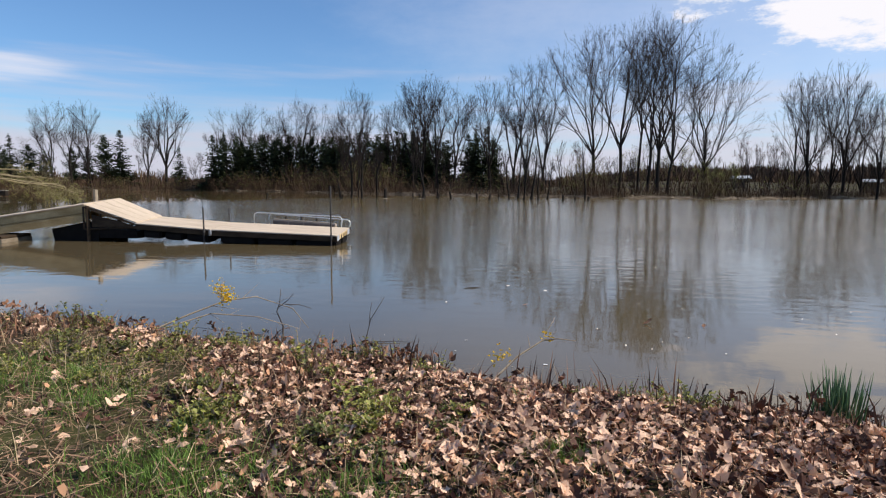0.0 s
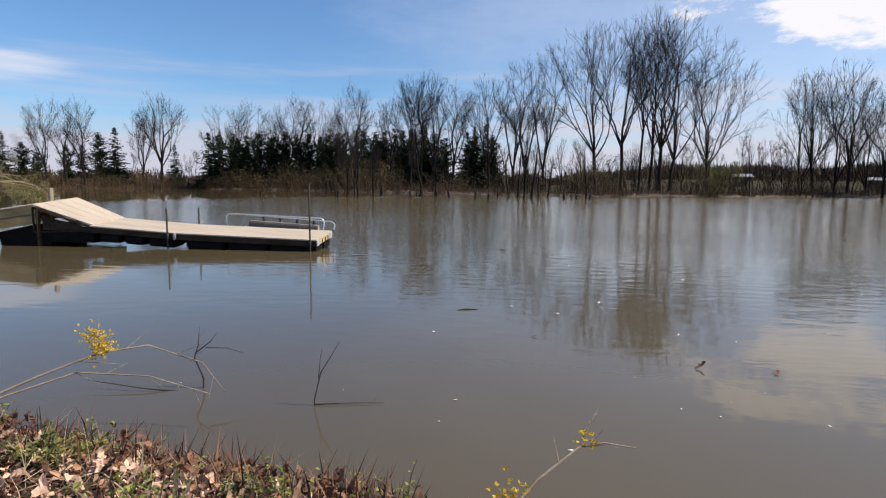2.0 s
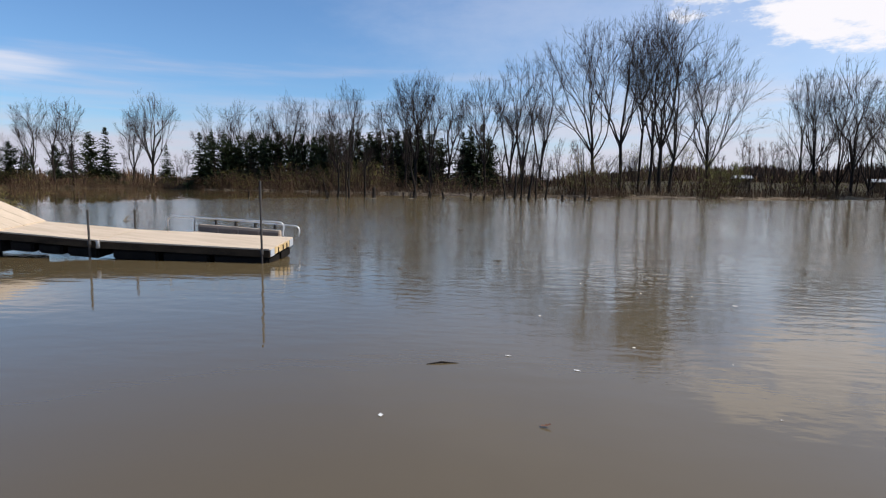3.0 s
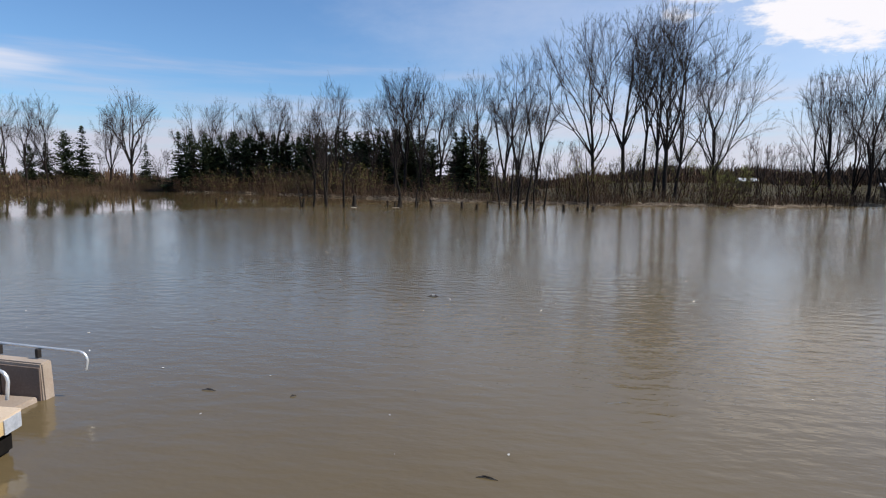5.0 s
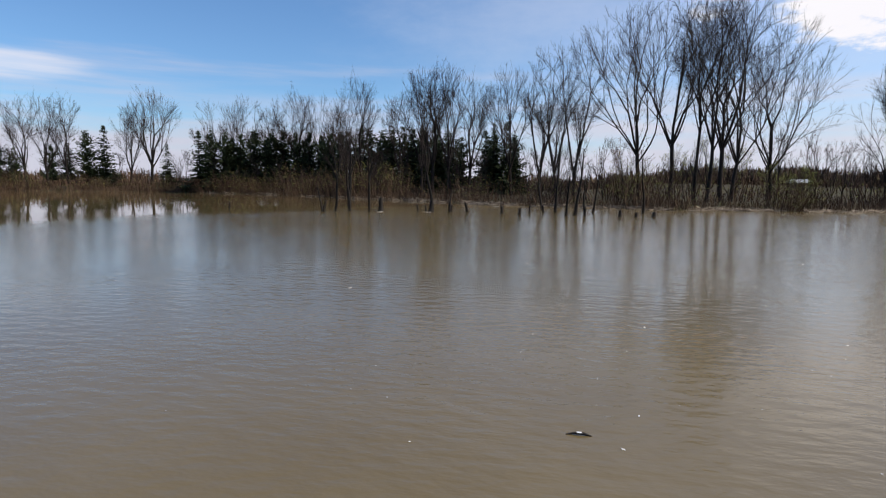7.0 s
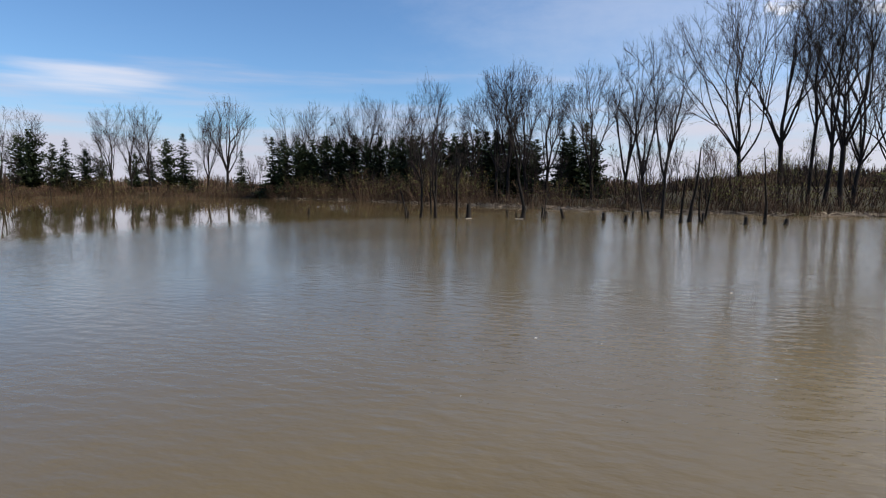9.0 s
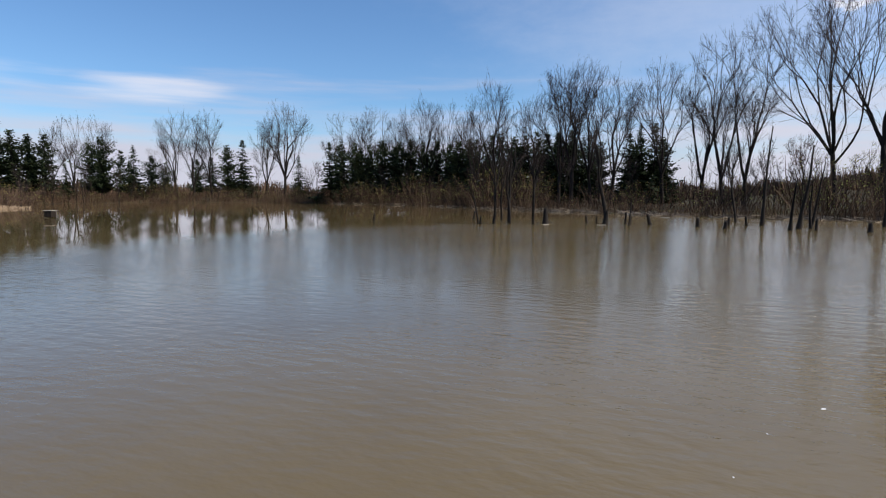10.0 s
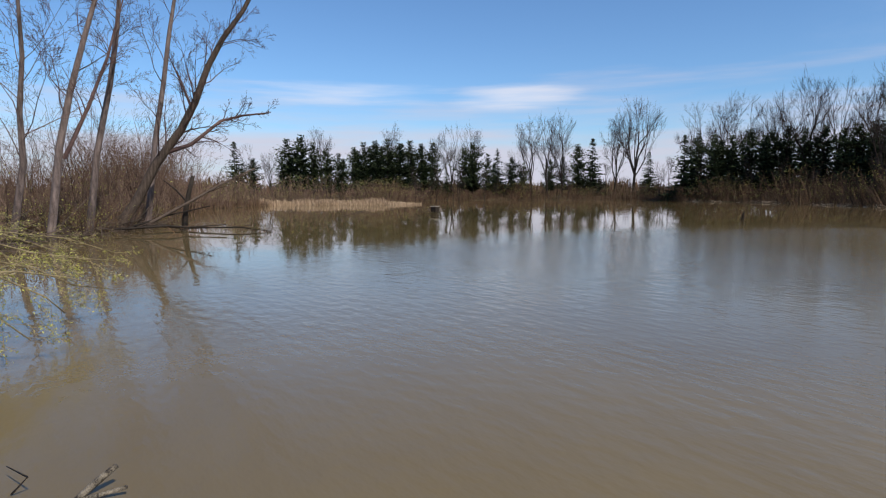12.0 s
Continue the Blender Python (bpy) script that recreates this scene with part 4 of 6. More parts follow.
a = [bm.verts.new(dock_point(s, -0.02, z)) for s, z in ((7.0, 0.5), (8.6, 0.5), (8.6, 0.92), (7.4, 0.66))]
b = [bm.verts.new(dock_point(s, 0.02, z)) for s, z in ((7.0, 0.5), (8.6, 0.5), (8.6, 0.92), (7.4, 0.66))]
for f in (a, b[::-1], *((a[i], b[i], b[(i + 1) % 4], a[(i + 1) % 4]) for i in range(4))):
    bm.faces.new(f)
part("side_panel", bm, STAINED, raised, "dark brown side board")
for o in (0.0, 1.6):
    t = Tubes()
    t.add([dock_point(8.75, o, -0.3), dock_point(8.75, o, 1.22)], [0.06, 0.06], 6)
    t.make("upright", STAINED, raised, smooth=False)

# gangway that dips to the flooded shore
gangway = thing("gangway", "weathered timber gangway sloping down towards the flooded shore", "gangway", pose(0, 0, 0))
G0, G1 = Vector((-14.1, 13.2, 1.29)), Vector((-23.6, 9.33, -0.30))
across = Vector((-0.3, 1.58, 0.17))
along = G1 - G0
for i in range(36):
    a, b = i / 36 + 0.0006, (i + 1) / 36 - 0.0006
    part("board", quad_slab([G0 + along * a - across * 0.02, G0 + along * b - across * 0.02, G0 + along * b + across * 1.02, G0 + along * a + across * 1.02], 0.035), DECK, gangway)
for k, name in ((0.0, "near_beam"), (0.97, "far_beam")):
    o = across * k
    drop = Vector((0, 0, -0.04))
    for hi, lo in ((0.0, 0.26), (0.28, 0.56)):
        bm = bmesh.new()
        vs = []
        for z in (hi, lo):
            for p in (G0 + o, G1 + o, G1 + o + across * 0.03, G0 + o + across * 0.03):
                vs.append(bm.verts.new(p + drop + Vector((0, 0, -z))))
        for f in (vs[3::-1], vs[4:], *((vs[i], vs[(i + 1) % 4], vs[4 + (i + 1) % 4], vs[4 + i]) for i in range(4))):
            bm.faces.new(f)
        part(name, bm, TIMBER, gangway, "yellowed side beam")
crib = thing("support_crib", "weathered timber crib carrying the gangway above the water", "crib", pose(-16.75, 11.3, -0.12, 0, 0, 22))
GREY_TIMBER = material("greyed_timber", (0.16, 0.12, 0.08), (0.38, 0.30, 0.21), scale=1.5, fine=26, rough=0.9, bump=0.3, stretch=(0.4, 3, 3), each=0.3)
for z0, z1, mat, d in ((-0.25, 0.03, GREY_TIMBER, 0.0), (0.034, 0.24, GREY_TIMBER, 0.03), (0.244, 0.34, STAINED, 0.06)):
    for x0, x1 in ((-1.1, -0.02), (0.02, 0.85)):
        part("beam", box(bmesh.new(), (x0, d, z0), (x1 - d, 1.5, z1), 0.012), mat, crib)
part("pile", box(bmesh.new(), (-0.09, 0.3, -1.2), (0.09, 0.48, -0.252), 0.01), STAINED, crib)
post = thing("mooring_post", "short pale timber post at the head of the gangway", "post", pose(-15.3, 14.55, 0))
bm = box(bmesh.new(), (-0.06, -0.06, -0.6), (0.06, 0.06, 1.76), 0.012)
part("post", bm, GREY_TIMBER, post)

# kayak launch on the lake side: beige side walls and bent grab rails
launch = thing("kayak_launch", "low kayak launch with beige plastic walls and bent metal rails", "kayak launch", pose(0, 0, 0))


def wall(name, s0, s1, off, thick, z0, top, label, slope=0.085):
    bm = bmesh.new()
    vs = []
    for z in (0, 1):
        for s, o in ((s0, off), (s1, off), (s1, off + thick), (s0, off + thick)):
            inset = 0.03 if z else 0
            so = s + (inset if s == s0 else -inset)
            vs.append(bm.verts.new(dock_point(so, o, (top + slope * (s - s0)) if z else z0)))
    for f in (vs[3::-1], vs[4:], *((vs[i], vs[(i + 1) % 4], vs[4 + (i + 1) % 4], vs[4 + i]) for i in range(4))):
        bm.faces.new(f)
    bmesh.ops.bevel(bm, geom=list(bm.edges), offset=0.02, segments=2, affect="EDGES")
    part(name, bm, PLASTIC, launch, label)


# shade on the wall's dock-facing side is put into this darker beige
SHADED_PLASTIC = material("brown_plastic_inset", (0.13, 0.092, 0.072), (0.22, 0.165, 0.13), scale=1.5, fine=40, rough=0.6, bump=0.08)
wall("side_wall", 0.90, 3.42, 2.90, 0.20, -0.2, 0.54, "beige plastic side wall", 0.06)
# four thin panels over the wall carry its painted shade
for k in range(4):
    a, b = 0.95 + 0.61 * k, 1.53 + 0.61 * k
    bm = bmesh.new()
    lo, hi = [], []
    for s, z in ((a, 0.0), (b, 0.0), (b, 0.47 + 0.06 * (b - 0.8)), (a, 0.47 + 0.06 * (a - 0.8))):
        lo.append(bm.verts.new(dock_point(s, 2.875, z)))
        hi.append(bm.verts.new(dock_point(s, 2.905, z)))
    for f in (lo, hi[::-1], *((lo[i], hi[i], hi[(i + 1) % 4], lo[(i + 1) % 4]) for i in range(4))):
        bm.faces.new(f)
    part("inset_panel", bm, SHADED_PLASTIC, launch, "beige wall panel with shade in its colour")
wall("bench", 1.75, 3.35, 2.25, 0.32, -0.2, 0.42, "beige transfer bench", 0.06)
wall("base_float", 0.95, 3.4, 1.66, 1.2, -0.25, 0.07, "low beige float", 0.02)
far_rail = None
for name, off, s0, s1, z, z1 in (("far_rail", 3.12, 0.40, 3.62, 0.67, 0.87), ("near_rail", 1.69, 0.31, 3.57, 0.87, 0.98)):
    t = Tubes()
    zz = lambda s: z + (z1 - z) * (s - s0) / (s1 - s0)
    foot = 0.27 if name == "far_rail" else 0.36
    pts = [dock_point(s0 + 0.03, off, zz(s0) - foot), dock_point(s0, off, zz(s0) - 0.13), dock_point(s0 + 0.015, off, zz(s0) - 0.07), dock_point(s0 + 0.05, off, zz(s0) - 0.025), dock_point(s0 + 0.12, off, zz(s0)),
           dock_point((s0 + s1) / 2, off, zz((s0 + s1) / 2)), dock_point(s1 - 0.12, off, zz(s1)), dock_point(s1 - 0.05, off, zz(s1) - 0.025), dock_point(s1 - 0.015, off, zz(s1) - 0.07), dock_point(s1, off, zz(s1) - 0.13), dock_point(s1, off, 0.1)]
    t.add(pts, [0.021] * len(pts), 10)
    rail = t.make(name, TUBE, launch)
    far_rail = rail if name == "far_rail" else far_rail
for s in (1.12, 1.72, 2.32, 2.92):
    bm = bmesh.new()
    c = dock_point(s, 3.08, 0)
    box(bm, (c.x - 0.03, c.y - 0.03, 0.50 + 0.06 * s), (c.x + 0.03, c.y + 0.03, 0.63 + 0.062 * s), 0.006)
    part("bracket", bm, STEEL, far_rail, "dark rail bracket")


# ---- stumps, dead trunks and driftwood in the flooded margin: x, y, height, radius ----
STUMPS = [(-36.4, 80.4, 1.6, 0.30), (-31.0, 83.0, 1.4, 0.28), (-33.6, 85.0, 0.8, 0.14), (-29.0, 84.7, 0.8, 0.16), (-27.2, 85.6, 1.1, 0.2), (-22.5, 84.5, 0.9, 0.22), (-19.9, 82.5, 0.7, 0.2), (-57.0, 77.6, 0.7, 0.14), (-48.6, 86.8, 0.9, 0.16),
          (-41.9, 76.5, 0.7, 0.13), (-32.6, 85.2, 0.7, 0.12), (-29.8, 86.0, 1.2, 0.13), (-20.4, 89.5, 0.8, 0.15), (-18.9, 90.6, 0.9, 0.15), (-9.2, 84.8, 0.8, 0.22), (-7.6, 86.0, 0.5, 0.2), (-13.0, 85.0, 1.0, 0.14), (-5.8, 87.0, 0.6, 0.25)]
DEAD = [(-42.3, 77.0, 3.2, 0.12), (-15.0, 84.0, 4.5, 0.15), (-14.4, 86.5, 7.6, 0.17), (-13.4, 87.5, 4.6, 0.12), (-17.6, 91.5, 10.0, 0.15), (-13.5, 94.6, 6.5, 0.12), (-7.4, 96.0, 8.0, 0.13), (-28.7, 83.4, 2.4, 0.10)]
DROWNED = [(-41.0, 77.6, 9.5, 0.13), (-40.2, 79.6, 11.0, 0.15), (-39.5, 78.6, 8.5, 0.12), (-44.3, 86.0, 9.0, 0.11), (-37.0, 78.7, 9.0, 0.13), (-31.4, 84.6, 12.0, 0.17), (-20.5, 97.0, 10.0, 0.12)]


def stump(i, x, y, h, r):
    q = random.Random(300 + i)
    s = thing("stump", "dark broken stump standing in the floodwater", "stump", pose(x, y, 0, 0, 0, q.uniform(0, 360)), "stumps in the flooded margin")
    t = Tubes()
    lean = Vector((q.gauss(0, 0.12), q.gauss(0, 0.12), 1))
    pts = [lean * (h * k) for k in (-0.6, 0.0, 0.12, 0.45, 0.8, 1.0)]
    t.add(pts, [r * 1.5, r * 1.35, r * 1.05, r * 0.85, r * 0.8, r * 0.55], 9)
    for _ in range(4):                                   # splinters of the broken top
        a = q.uniform(0, 6.28)
        p = pts[-2] + Vector((math.cos(a), math.sin(a), 0)) * r * 0.6
        t.add([p, p + Vector((q.gauss(0, 0.06), q.gauss(0, 0.06), h * q.uniform(0.25, 0.5)))], [r * 0.25, 0.01], 4)
    t.make("stub", SNAG, s)


def dead_trunk(i, x, y, h, r):
    q = random.Random(400 + i)
    s = thing("dead_trunk", "thin dead tree trunk standing in shallow floodwater", "dead tree", pose(x, y, 0, 0, 0, q.uniform(0, 360)), "dead trunks in the flooded margin")
    t = Tubes()
    line = run(q, (0, 0, -0.6), (q.gauss(0, 0.08), q.gauss(0, 0.08), 1), h + 0.6, 7, 0.05, 0.02)
    t.add(line, [r * (1.9 if k == 0 else 1.35 if k == 1 else 1.1 - 0.75 * k / 7) for k in range(8)], 7)
    branch_out(q, t, line, r, (4, 3), (0.22, 0.4), (40, 45), 0.06, 0.018, 0.12, 0.5)
    t.make("trunk", SNAG, s)


for i, row_ in enumerate(STUMPS):
    stump(i, *row_)
for i, row_ in enumerate(DEAD):
    dead_trunk(i, *row_)

for i, (x, y, h, r) in enumerate(DROWNED):
    g = bare_tree(450 + i, h, 0.38, 3, 0.18, radius=r * 1.1, levels=2, thin=0.007, bark=SNAG, base=0.2, label="slender bare sapling standing in floodwater")
    g.matrix_basis = pose(x, y, 0, 0, 0, 40 * i)
    tagged(g, group="saplings standing in the flooded margin")

WHITE = material("bleached_wood", (0.25, 0.22, 0.18), (0.45, 0.41, 0.36), scale=3, fine=30, rough=0.8, bump=0.2)
for x, y, ln, turn in ((-31.2, 82.4, 0.9, 20), (-36.0, 79.6, 0.8, 60), (-30.2, 107.0, 1.2, 10)):
    b = thing("driftwood_board", "pale bleached board afloat among the stumps", "driftwood", pose(x, y, 0.02, 0, 0, turn), "drift boards")
    part("board", box(bmesh.new(), (-ln / 2, -0.05, -0.04), (ln / 2, 0.05, 0.02), 0.012), WHITE, b)

nest = thing("nest_box_platform", "small dark wooden box on a stake in the water", "nest box", pose(-89, 56.5, 0, 0, 0, 30))
part("box", box(bmesh.new(), (-0.45, -0.4, 0.12), (0.45, 0.4, 0.85), 0.03), SNAG, nest)
part("lid", box(bmesh.new(), (-0.52, -0.47, 0.853), (0.52, 0.47, 0.92), 0.02), WHITE, nest, "pale lid")
t = Tubes()
t.add([(0, 0, -0.8), (0, 0, 0.12)], [0.1, 0.1], 7)
t.make("stake", SNAG, nest)
snag = thing("driftwood_branch", "bare forked branch lying half in the water", "driftwood", pose(-85, 44, 0, 0, 0, 60))
t = Tubes()
t.add([(-2, 0, -0.1), (-0.5, 0.1, 0.12), (0.8, 0.0, 0.5), (1.7, -0.1, 0.75)], [0.07, 0.06, 0.05, 0.02], 6)
t.add([(-0.5, 0.1, 0.12), (0.2, 0.6, 0.2), (1.2, 0.9, 0.3)], [0.05, 0.04, 0.015], 6)
t.make("limb", PALE_BARK, snag)

# ---- reed bed ----
q = random.Random(77)
v, f = [], []
for _ in range(5200):
    k = q.random()
    x, y = -146 + 8 * k + q.gauss(0, 1.6), 37 + 34 * k + q.gauss(0, 1.2)
    h = q.uniform(0.5, 1.9) * (0.75 + 0.3 * math.sin(k * 31) * math.sin(k * 12.7 + 1)) * (1.0 if k < 0.85 else 0.6)
    a, w, lx, ly = q.uniform(0, 3.14), q.uniform(0.03, 0.06), q.gauss(0, 0.12), q.gauss(0, 0.12)
    c, s = math.cos(a) * w, math.sin(a) * w
    o = len(v)
    v += [(x - c, y - s, -0.2), (x + c, y + s, -0.2), (x + lx + c * 0.8, y + ly + s * 0.8, h * 0.7), (x + lx * 2, y + ly * 2, h)]
    f += [(o, o + 1, o + 2), (o, o + 2, o + 3)]
tagged(mesh_object("reed_bed", v, f, REED), "strip of dry straw-coloured reeds on a spit", "reeds", kind="stuff")

# ---- the left bank: tall trunks, a leaning tree, a snag and brush ----
V = Vector


def big_tree(seed, line, r, limbs, bark, label, extra=(), reach=0.27):
    """A tree whose trunk follows a line of places; limbs leave its upper part."""
    q = random.Random(seed)
    base = V(line[0])
    tree = thing("bare_tree", label, "tree", pose(base.x, base.y, base.z), "trees on the flooded bank")
    pts = [V(p) - base for p in line]
    pts = [pts[0] + V((0, 0, -0.8))] + pts
    trunk, crown = Tubes(), Tubes()
    n = len(pts) - 1
    trunk.add(pts, [r * 1.35, r * 1.2] + [r * (1.0 - 0.62 * (k - 2) / (n - 2)) for k in range(2, n + 1)], 12, tip=False)
    trunk.make("trunk", bark, tree)
    for line2, r2 in extra:
        lp = [V(p) - base for p in line2]
        m = len(lp) - 1
        crown.add(lp, [r2 * (1 - 0.75 * k / m) for k in range(m + 1)], 8, tip=False)
        branch_out(q, crown, lp, r2 * 0.8, (13, 8, 7), (0.34, 0.45, 0.5), (44, 40, 40), 0.05, 0.009, 0.17, 0.15, (5, 3, 1), 1)
    branch_out(q, crown, pts, r * 0.55, (limbs, 8, 6, 4), (reach, 0.48, 0.5, 0.5), (42, 40, 40, 40), 0.045, 0.009, 0.16, 0.32, (6, 4, 3, 1), 1)
    crown.make("crown", RED_TWIG, tree)
    return tree


BANK_BARK = material("purplish_grey_bark", (0.055, 0.042, 0.038), (0.21, 0.160, 0.142), scale=2.5, fine=18, rough=0.95, bump=0.8, stretch=(3, 3, 0.5), each=0.2, spec=0.12)
RED_TWIG = material("reddish_twigs", (0.045, 0.026, 0.024), (0.13, 0.082, 0.072), scale=0.6, fine=8, rough=0.9, bump=0, island=0.4, spec=0.12)
big_tree(501, [(-56.6, 17.9, 0.5), (-56.7, 18.6, 5.7), (-56.9, 19.3, 9.0), (-57.0, 20.2, 12.3), (-57.1, 20.9, 14.7), (-57.2, 21.7, 18.2), (-57.0, 22.3, 22.5)], 0.205, 9, BANK_BARK,
         "tall slanting leafless tree with brown bark on a flooded bank", [([(-56.8, 18.8, 5.0), (-57.0, 20.2, 8.2), (-57.2, 21.4, 11.4), (-57.2, 21.9, 13.2), (-57.3, 22.7, 16.0)], 0.13)])
big_tree(502, [(-59.9, 19.4, 0.4), (-60.0, 20.1, 5.6), (-60.1, 21.1, 10.2), (-60.2, 21.7, 13.9), (-60.2, 21.9, 15.8), (-60.3, 22.5, 19.8), (-60.0, 22.6, 24.0)], 0.20, 8, BANK_BARK, "tall straight leafless tree with brown bark on a flooded bank")
big_tree(503, [(-67.3, 22.3, 0.0), (-67.4, 23.2, 7.1), (-67.4, 24.0, 11.6), (-67.4, 24.6, 15.6), (-67.4, 25.1, 18.3), (-67.4, 25.6, 22.3), (-67.3, 25.9, 26.0)], 0.21, 9, BANK_BARK, "tall pale-barked leafless tree at the water's edge")
big_tree(504, [(-64.6, 20.4, 0.0), (-64.8, 22.0, 2.5), (-64.9, 23.3, 5.1), (-64.9, 25.2, 7.8), (-64.9, 26.3, 10.0), (-64.9, 27.3, 12.7), (-64.9, 28.5, 15.0), (-64.8, 30.1, 17.3), (-64.7, 31.3, 19.6)], 0.36, 22, PALE_BARK,
         "dark tree leaning far out over the water", [([(-64.9, 23.8, 5.9), (-64.9, 25.9, 6.7), (-64.9, 28.1, 8.6), (-64.8, 29.8, 9.1), (-64.6, 31.8, 9.4)], 0.19), ([(-64.9, 26.0, 9.6), (-64.6, 25.3, 11.6), (-64.4, 24.6, 13.2)], 0.12)])
big_tree(505, [(-52.5, 17.0, 0.6), (-52.5, 17.7, 4.5), (-52.5, 17.7, 7.2), (-52.5, 18.0, 10.1), (-52.5, 18.0, 13.0), (-52.3, 18.3, 16.0)], 0.16, 15, BANK_BARK, "slender leafless tree with reddish twigs on the bank", (), 0.42)
big_tree(506, [(-47.5, 13.5, 0.8), (-47.3, 14.2, 5.0), (-47.6, 14.6, 9.0), (-47.2, 15.5, 13.0), (-47.0, 16.4, 16.0)], 0.18, 16, BANK_BARK, "slender leafless tree on the bank with drooping twigs", (), 0.48)

broken = thing("dead_trunk", "short broken dead trunk at the waterline", "dead tree", pose(-63.4, 25.1, 0))
t = Tubes()
t.add([(0, 0, -0.6), (0, 0.1, 0.8), (0.05, 0.2, 1.7), (-0.05, 0.5, 3.0), (0, 0.8, 4.2)], [0.26, 0.22, 0.19, 0.17, 0.15], 9)
t.add([(0.05, 0.3, 2.2), (0.1, -0.4, 3.1), (0.2, -1.3, 3.9)], [0.08, 0.06, 0.02], 6)
t.make("trunk", SNAG, broken)
for pts, r, label in (([(-62.3, 22.9, 0.7), (-62.4, 25.4, 2.1), (-62.4, 27.8, 3.5), (-62.4, 30.4, 4.8)], 0.13, "pale fallen log propped against a snag"), ([(-61.1, 20.6, 0.35), (-61.4, 24.2, 0.5), (-61.4, 25.3, 0.35), (-61.4, 28.1, 0.5)], 0.09, "fallen limb lying along the waterline"),
                      ([(-62.0, 21.0, 0.2), (-62.6, 24.0, 1.2), (-62.0, 27.0, 1.9)], 0.08, "thin fallen branch over the water"), ([(-52.3, 16.8, 0.55), (-52.5, 18.2, 0.12)], 0.16, "short pale log on the bank"),
                      ([(-66.0, 22.0, 0.4), (-64.0, 25.0, 0.15), (-61.0, 29.0, 0.3), (-59.0, 31.0, 0.05)], 0.08, "long thin limb trailing in the water")):
    log = thing("fallen_log", label, "log", pose(*pts[0]), "fallen logs on the flooded bank")
    t = Tubes()
    lp = [V(p) - V(pts[0]) for p in pts]
    t.add(lp, [r * (1 - 0.5 * k / (len(lp) - 1)) for k in range(len(lp))], 8)
    t.make("log", PALE_BARK if "pale" in label else SNAG, log)
    if len(lp) > 2:
        t = Tubes()
        branch_out(random.Random(r * 99), t, lp, r, (7, 4), (0.28, 0.4), (50, 45), 0.05, 0.014, 0.15, 0.3)
        t.make("side_branch", BRUSH, log)

q2 = random.Random(517)
t = Tubes()
for _ in range(330):                                    # sticks that the flood has piled against the bank
    x = q2.uniform(-70, -45)
    y = float(np.interp(-x, [45, 50, 58, 66, 71], [16.3, 16.3, 18.6, 21.0, 23.5])) + q2.gauss(-0.6, 1.1)
    d = V((q2.gauss(0, 0.7), q2.gauss(0.3, 0.8), q2.gauss(0.12, 0.28)))
    ln, r = q2.uniform(0.8, 4.2), q2.uniform(0.012, 0.045)
    pts = run(q2, (x, y, max(ground_at(x, y), 0) + abs(q2.gauss(0, 0.35))), d, ln, 4, 0.14, 0.0)
    t.add(pts, [r, r * 0.9, r * 0.75, r * 0.55, r * 0.2], 4)
tagged(t.make("stick_pile", PALE_BARK), "grey broken sticks piled by the flood along the bank", "driftwood", kind="stuff")

low_brush = [brush(71, 3.4, 4.0, 50, PALE_BRUSH, "", 0, 0.6, (4, 3)), brush(72, 2.4, 3.6, 50, BRUSH, "", 10, 0.5, (4, 3), 0.05), brush(73, 8.0, 8.0, 60, PALE_BRUSH, "", 0, 0.5, (6, 4))]
for k in range(85):                                     # tangle under the trees
    x = q.uniform(-92, -44)
    y = 16.2 + (abs(x) - 50) * 0.27 - abs(q.gauss(0, 3.5)) - 0.2
    if inland(np.array([x]), np.array([y]))[0] < 0.1:
        continue
    s = q.uniform(0.5, 1.0)
    o = copy_thing(low_brush[k % 2], pose(x, y, max(ground_at(x, y), 0) - 0.1, q.uniform(-12, 12), q.uniform(-12, 12), q.uniform(0, 360)) @ Matrix.Diagonal((s, s, s, 1)))
    tagged(o, "tangle of dead brown brush on the flooded bank", "shrub", "brush on the flooded bank")
for k in range(26):                                     # grey thicket behind the leaning tree
    x, y = (q.uniform(-150, -74), q.uniform(-14, 19)) if k < 14 else (q.uniform(-122, -80), q.uniform(13, 21))
    s = q.uniform(0.7, 1.1) if k < 14 else q.uniform(1.05, 1.5)
    o = copy_thing(low_brush[2], pose(x, y, ground_at(x, y) - 0.1, 0, 0, q.uniform(0, 360)) @ Matrix.Diagonal((s, s, s, 1)))
    tagged(o, "tall grey-brown thicket of bare saplings", "shrub", "sapling thicket")
for o in (*low_brush, *thickets):
    drop_source(o)

# a budding willow on the left bank whose branches hang over the water: where each limb bends, and where it ends
WILLOW_LIMBS = (((-29.5, 21.1, 2.2), (-32.2, 23.5, 1.3)), ((-28.6, 21.4, 1.8), (-31.8, 24.3, 1.1)), ((-28.6, 21.0, 2.2), (-30.2, 23.4, 1.2)), ((-27.6, 21.8, 1.35), (-28.7, 23.8, 0.6)), ((-26.7, 22.1, 1.1), (-27.1, 23.5, 0.45)),
                ((-27.7, 21.8, 1.7), (-30.8, 24.5, 0.5)), ((-27.2, 22.0, 1.3), (-30.3, 24.0, 0.85)), ((-30.5, 20.8, 1.9), (-33.3, 23.9, 1.4)), ((-30.5, 19.0, 2.6), (-33.0, 21.5, 2.2)), ((-31.0, 18.0, 2.4), (-34.5, 20.5, 1.6)))
WILLOW_AT = V((-27.5, 14.2, 0.0))
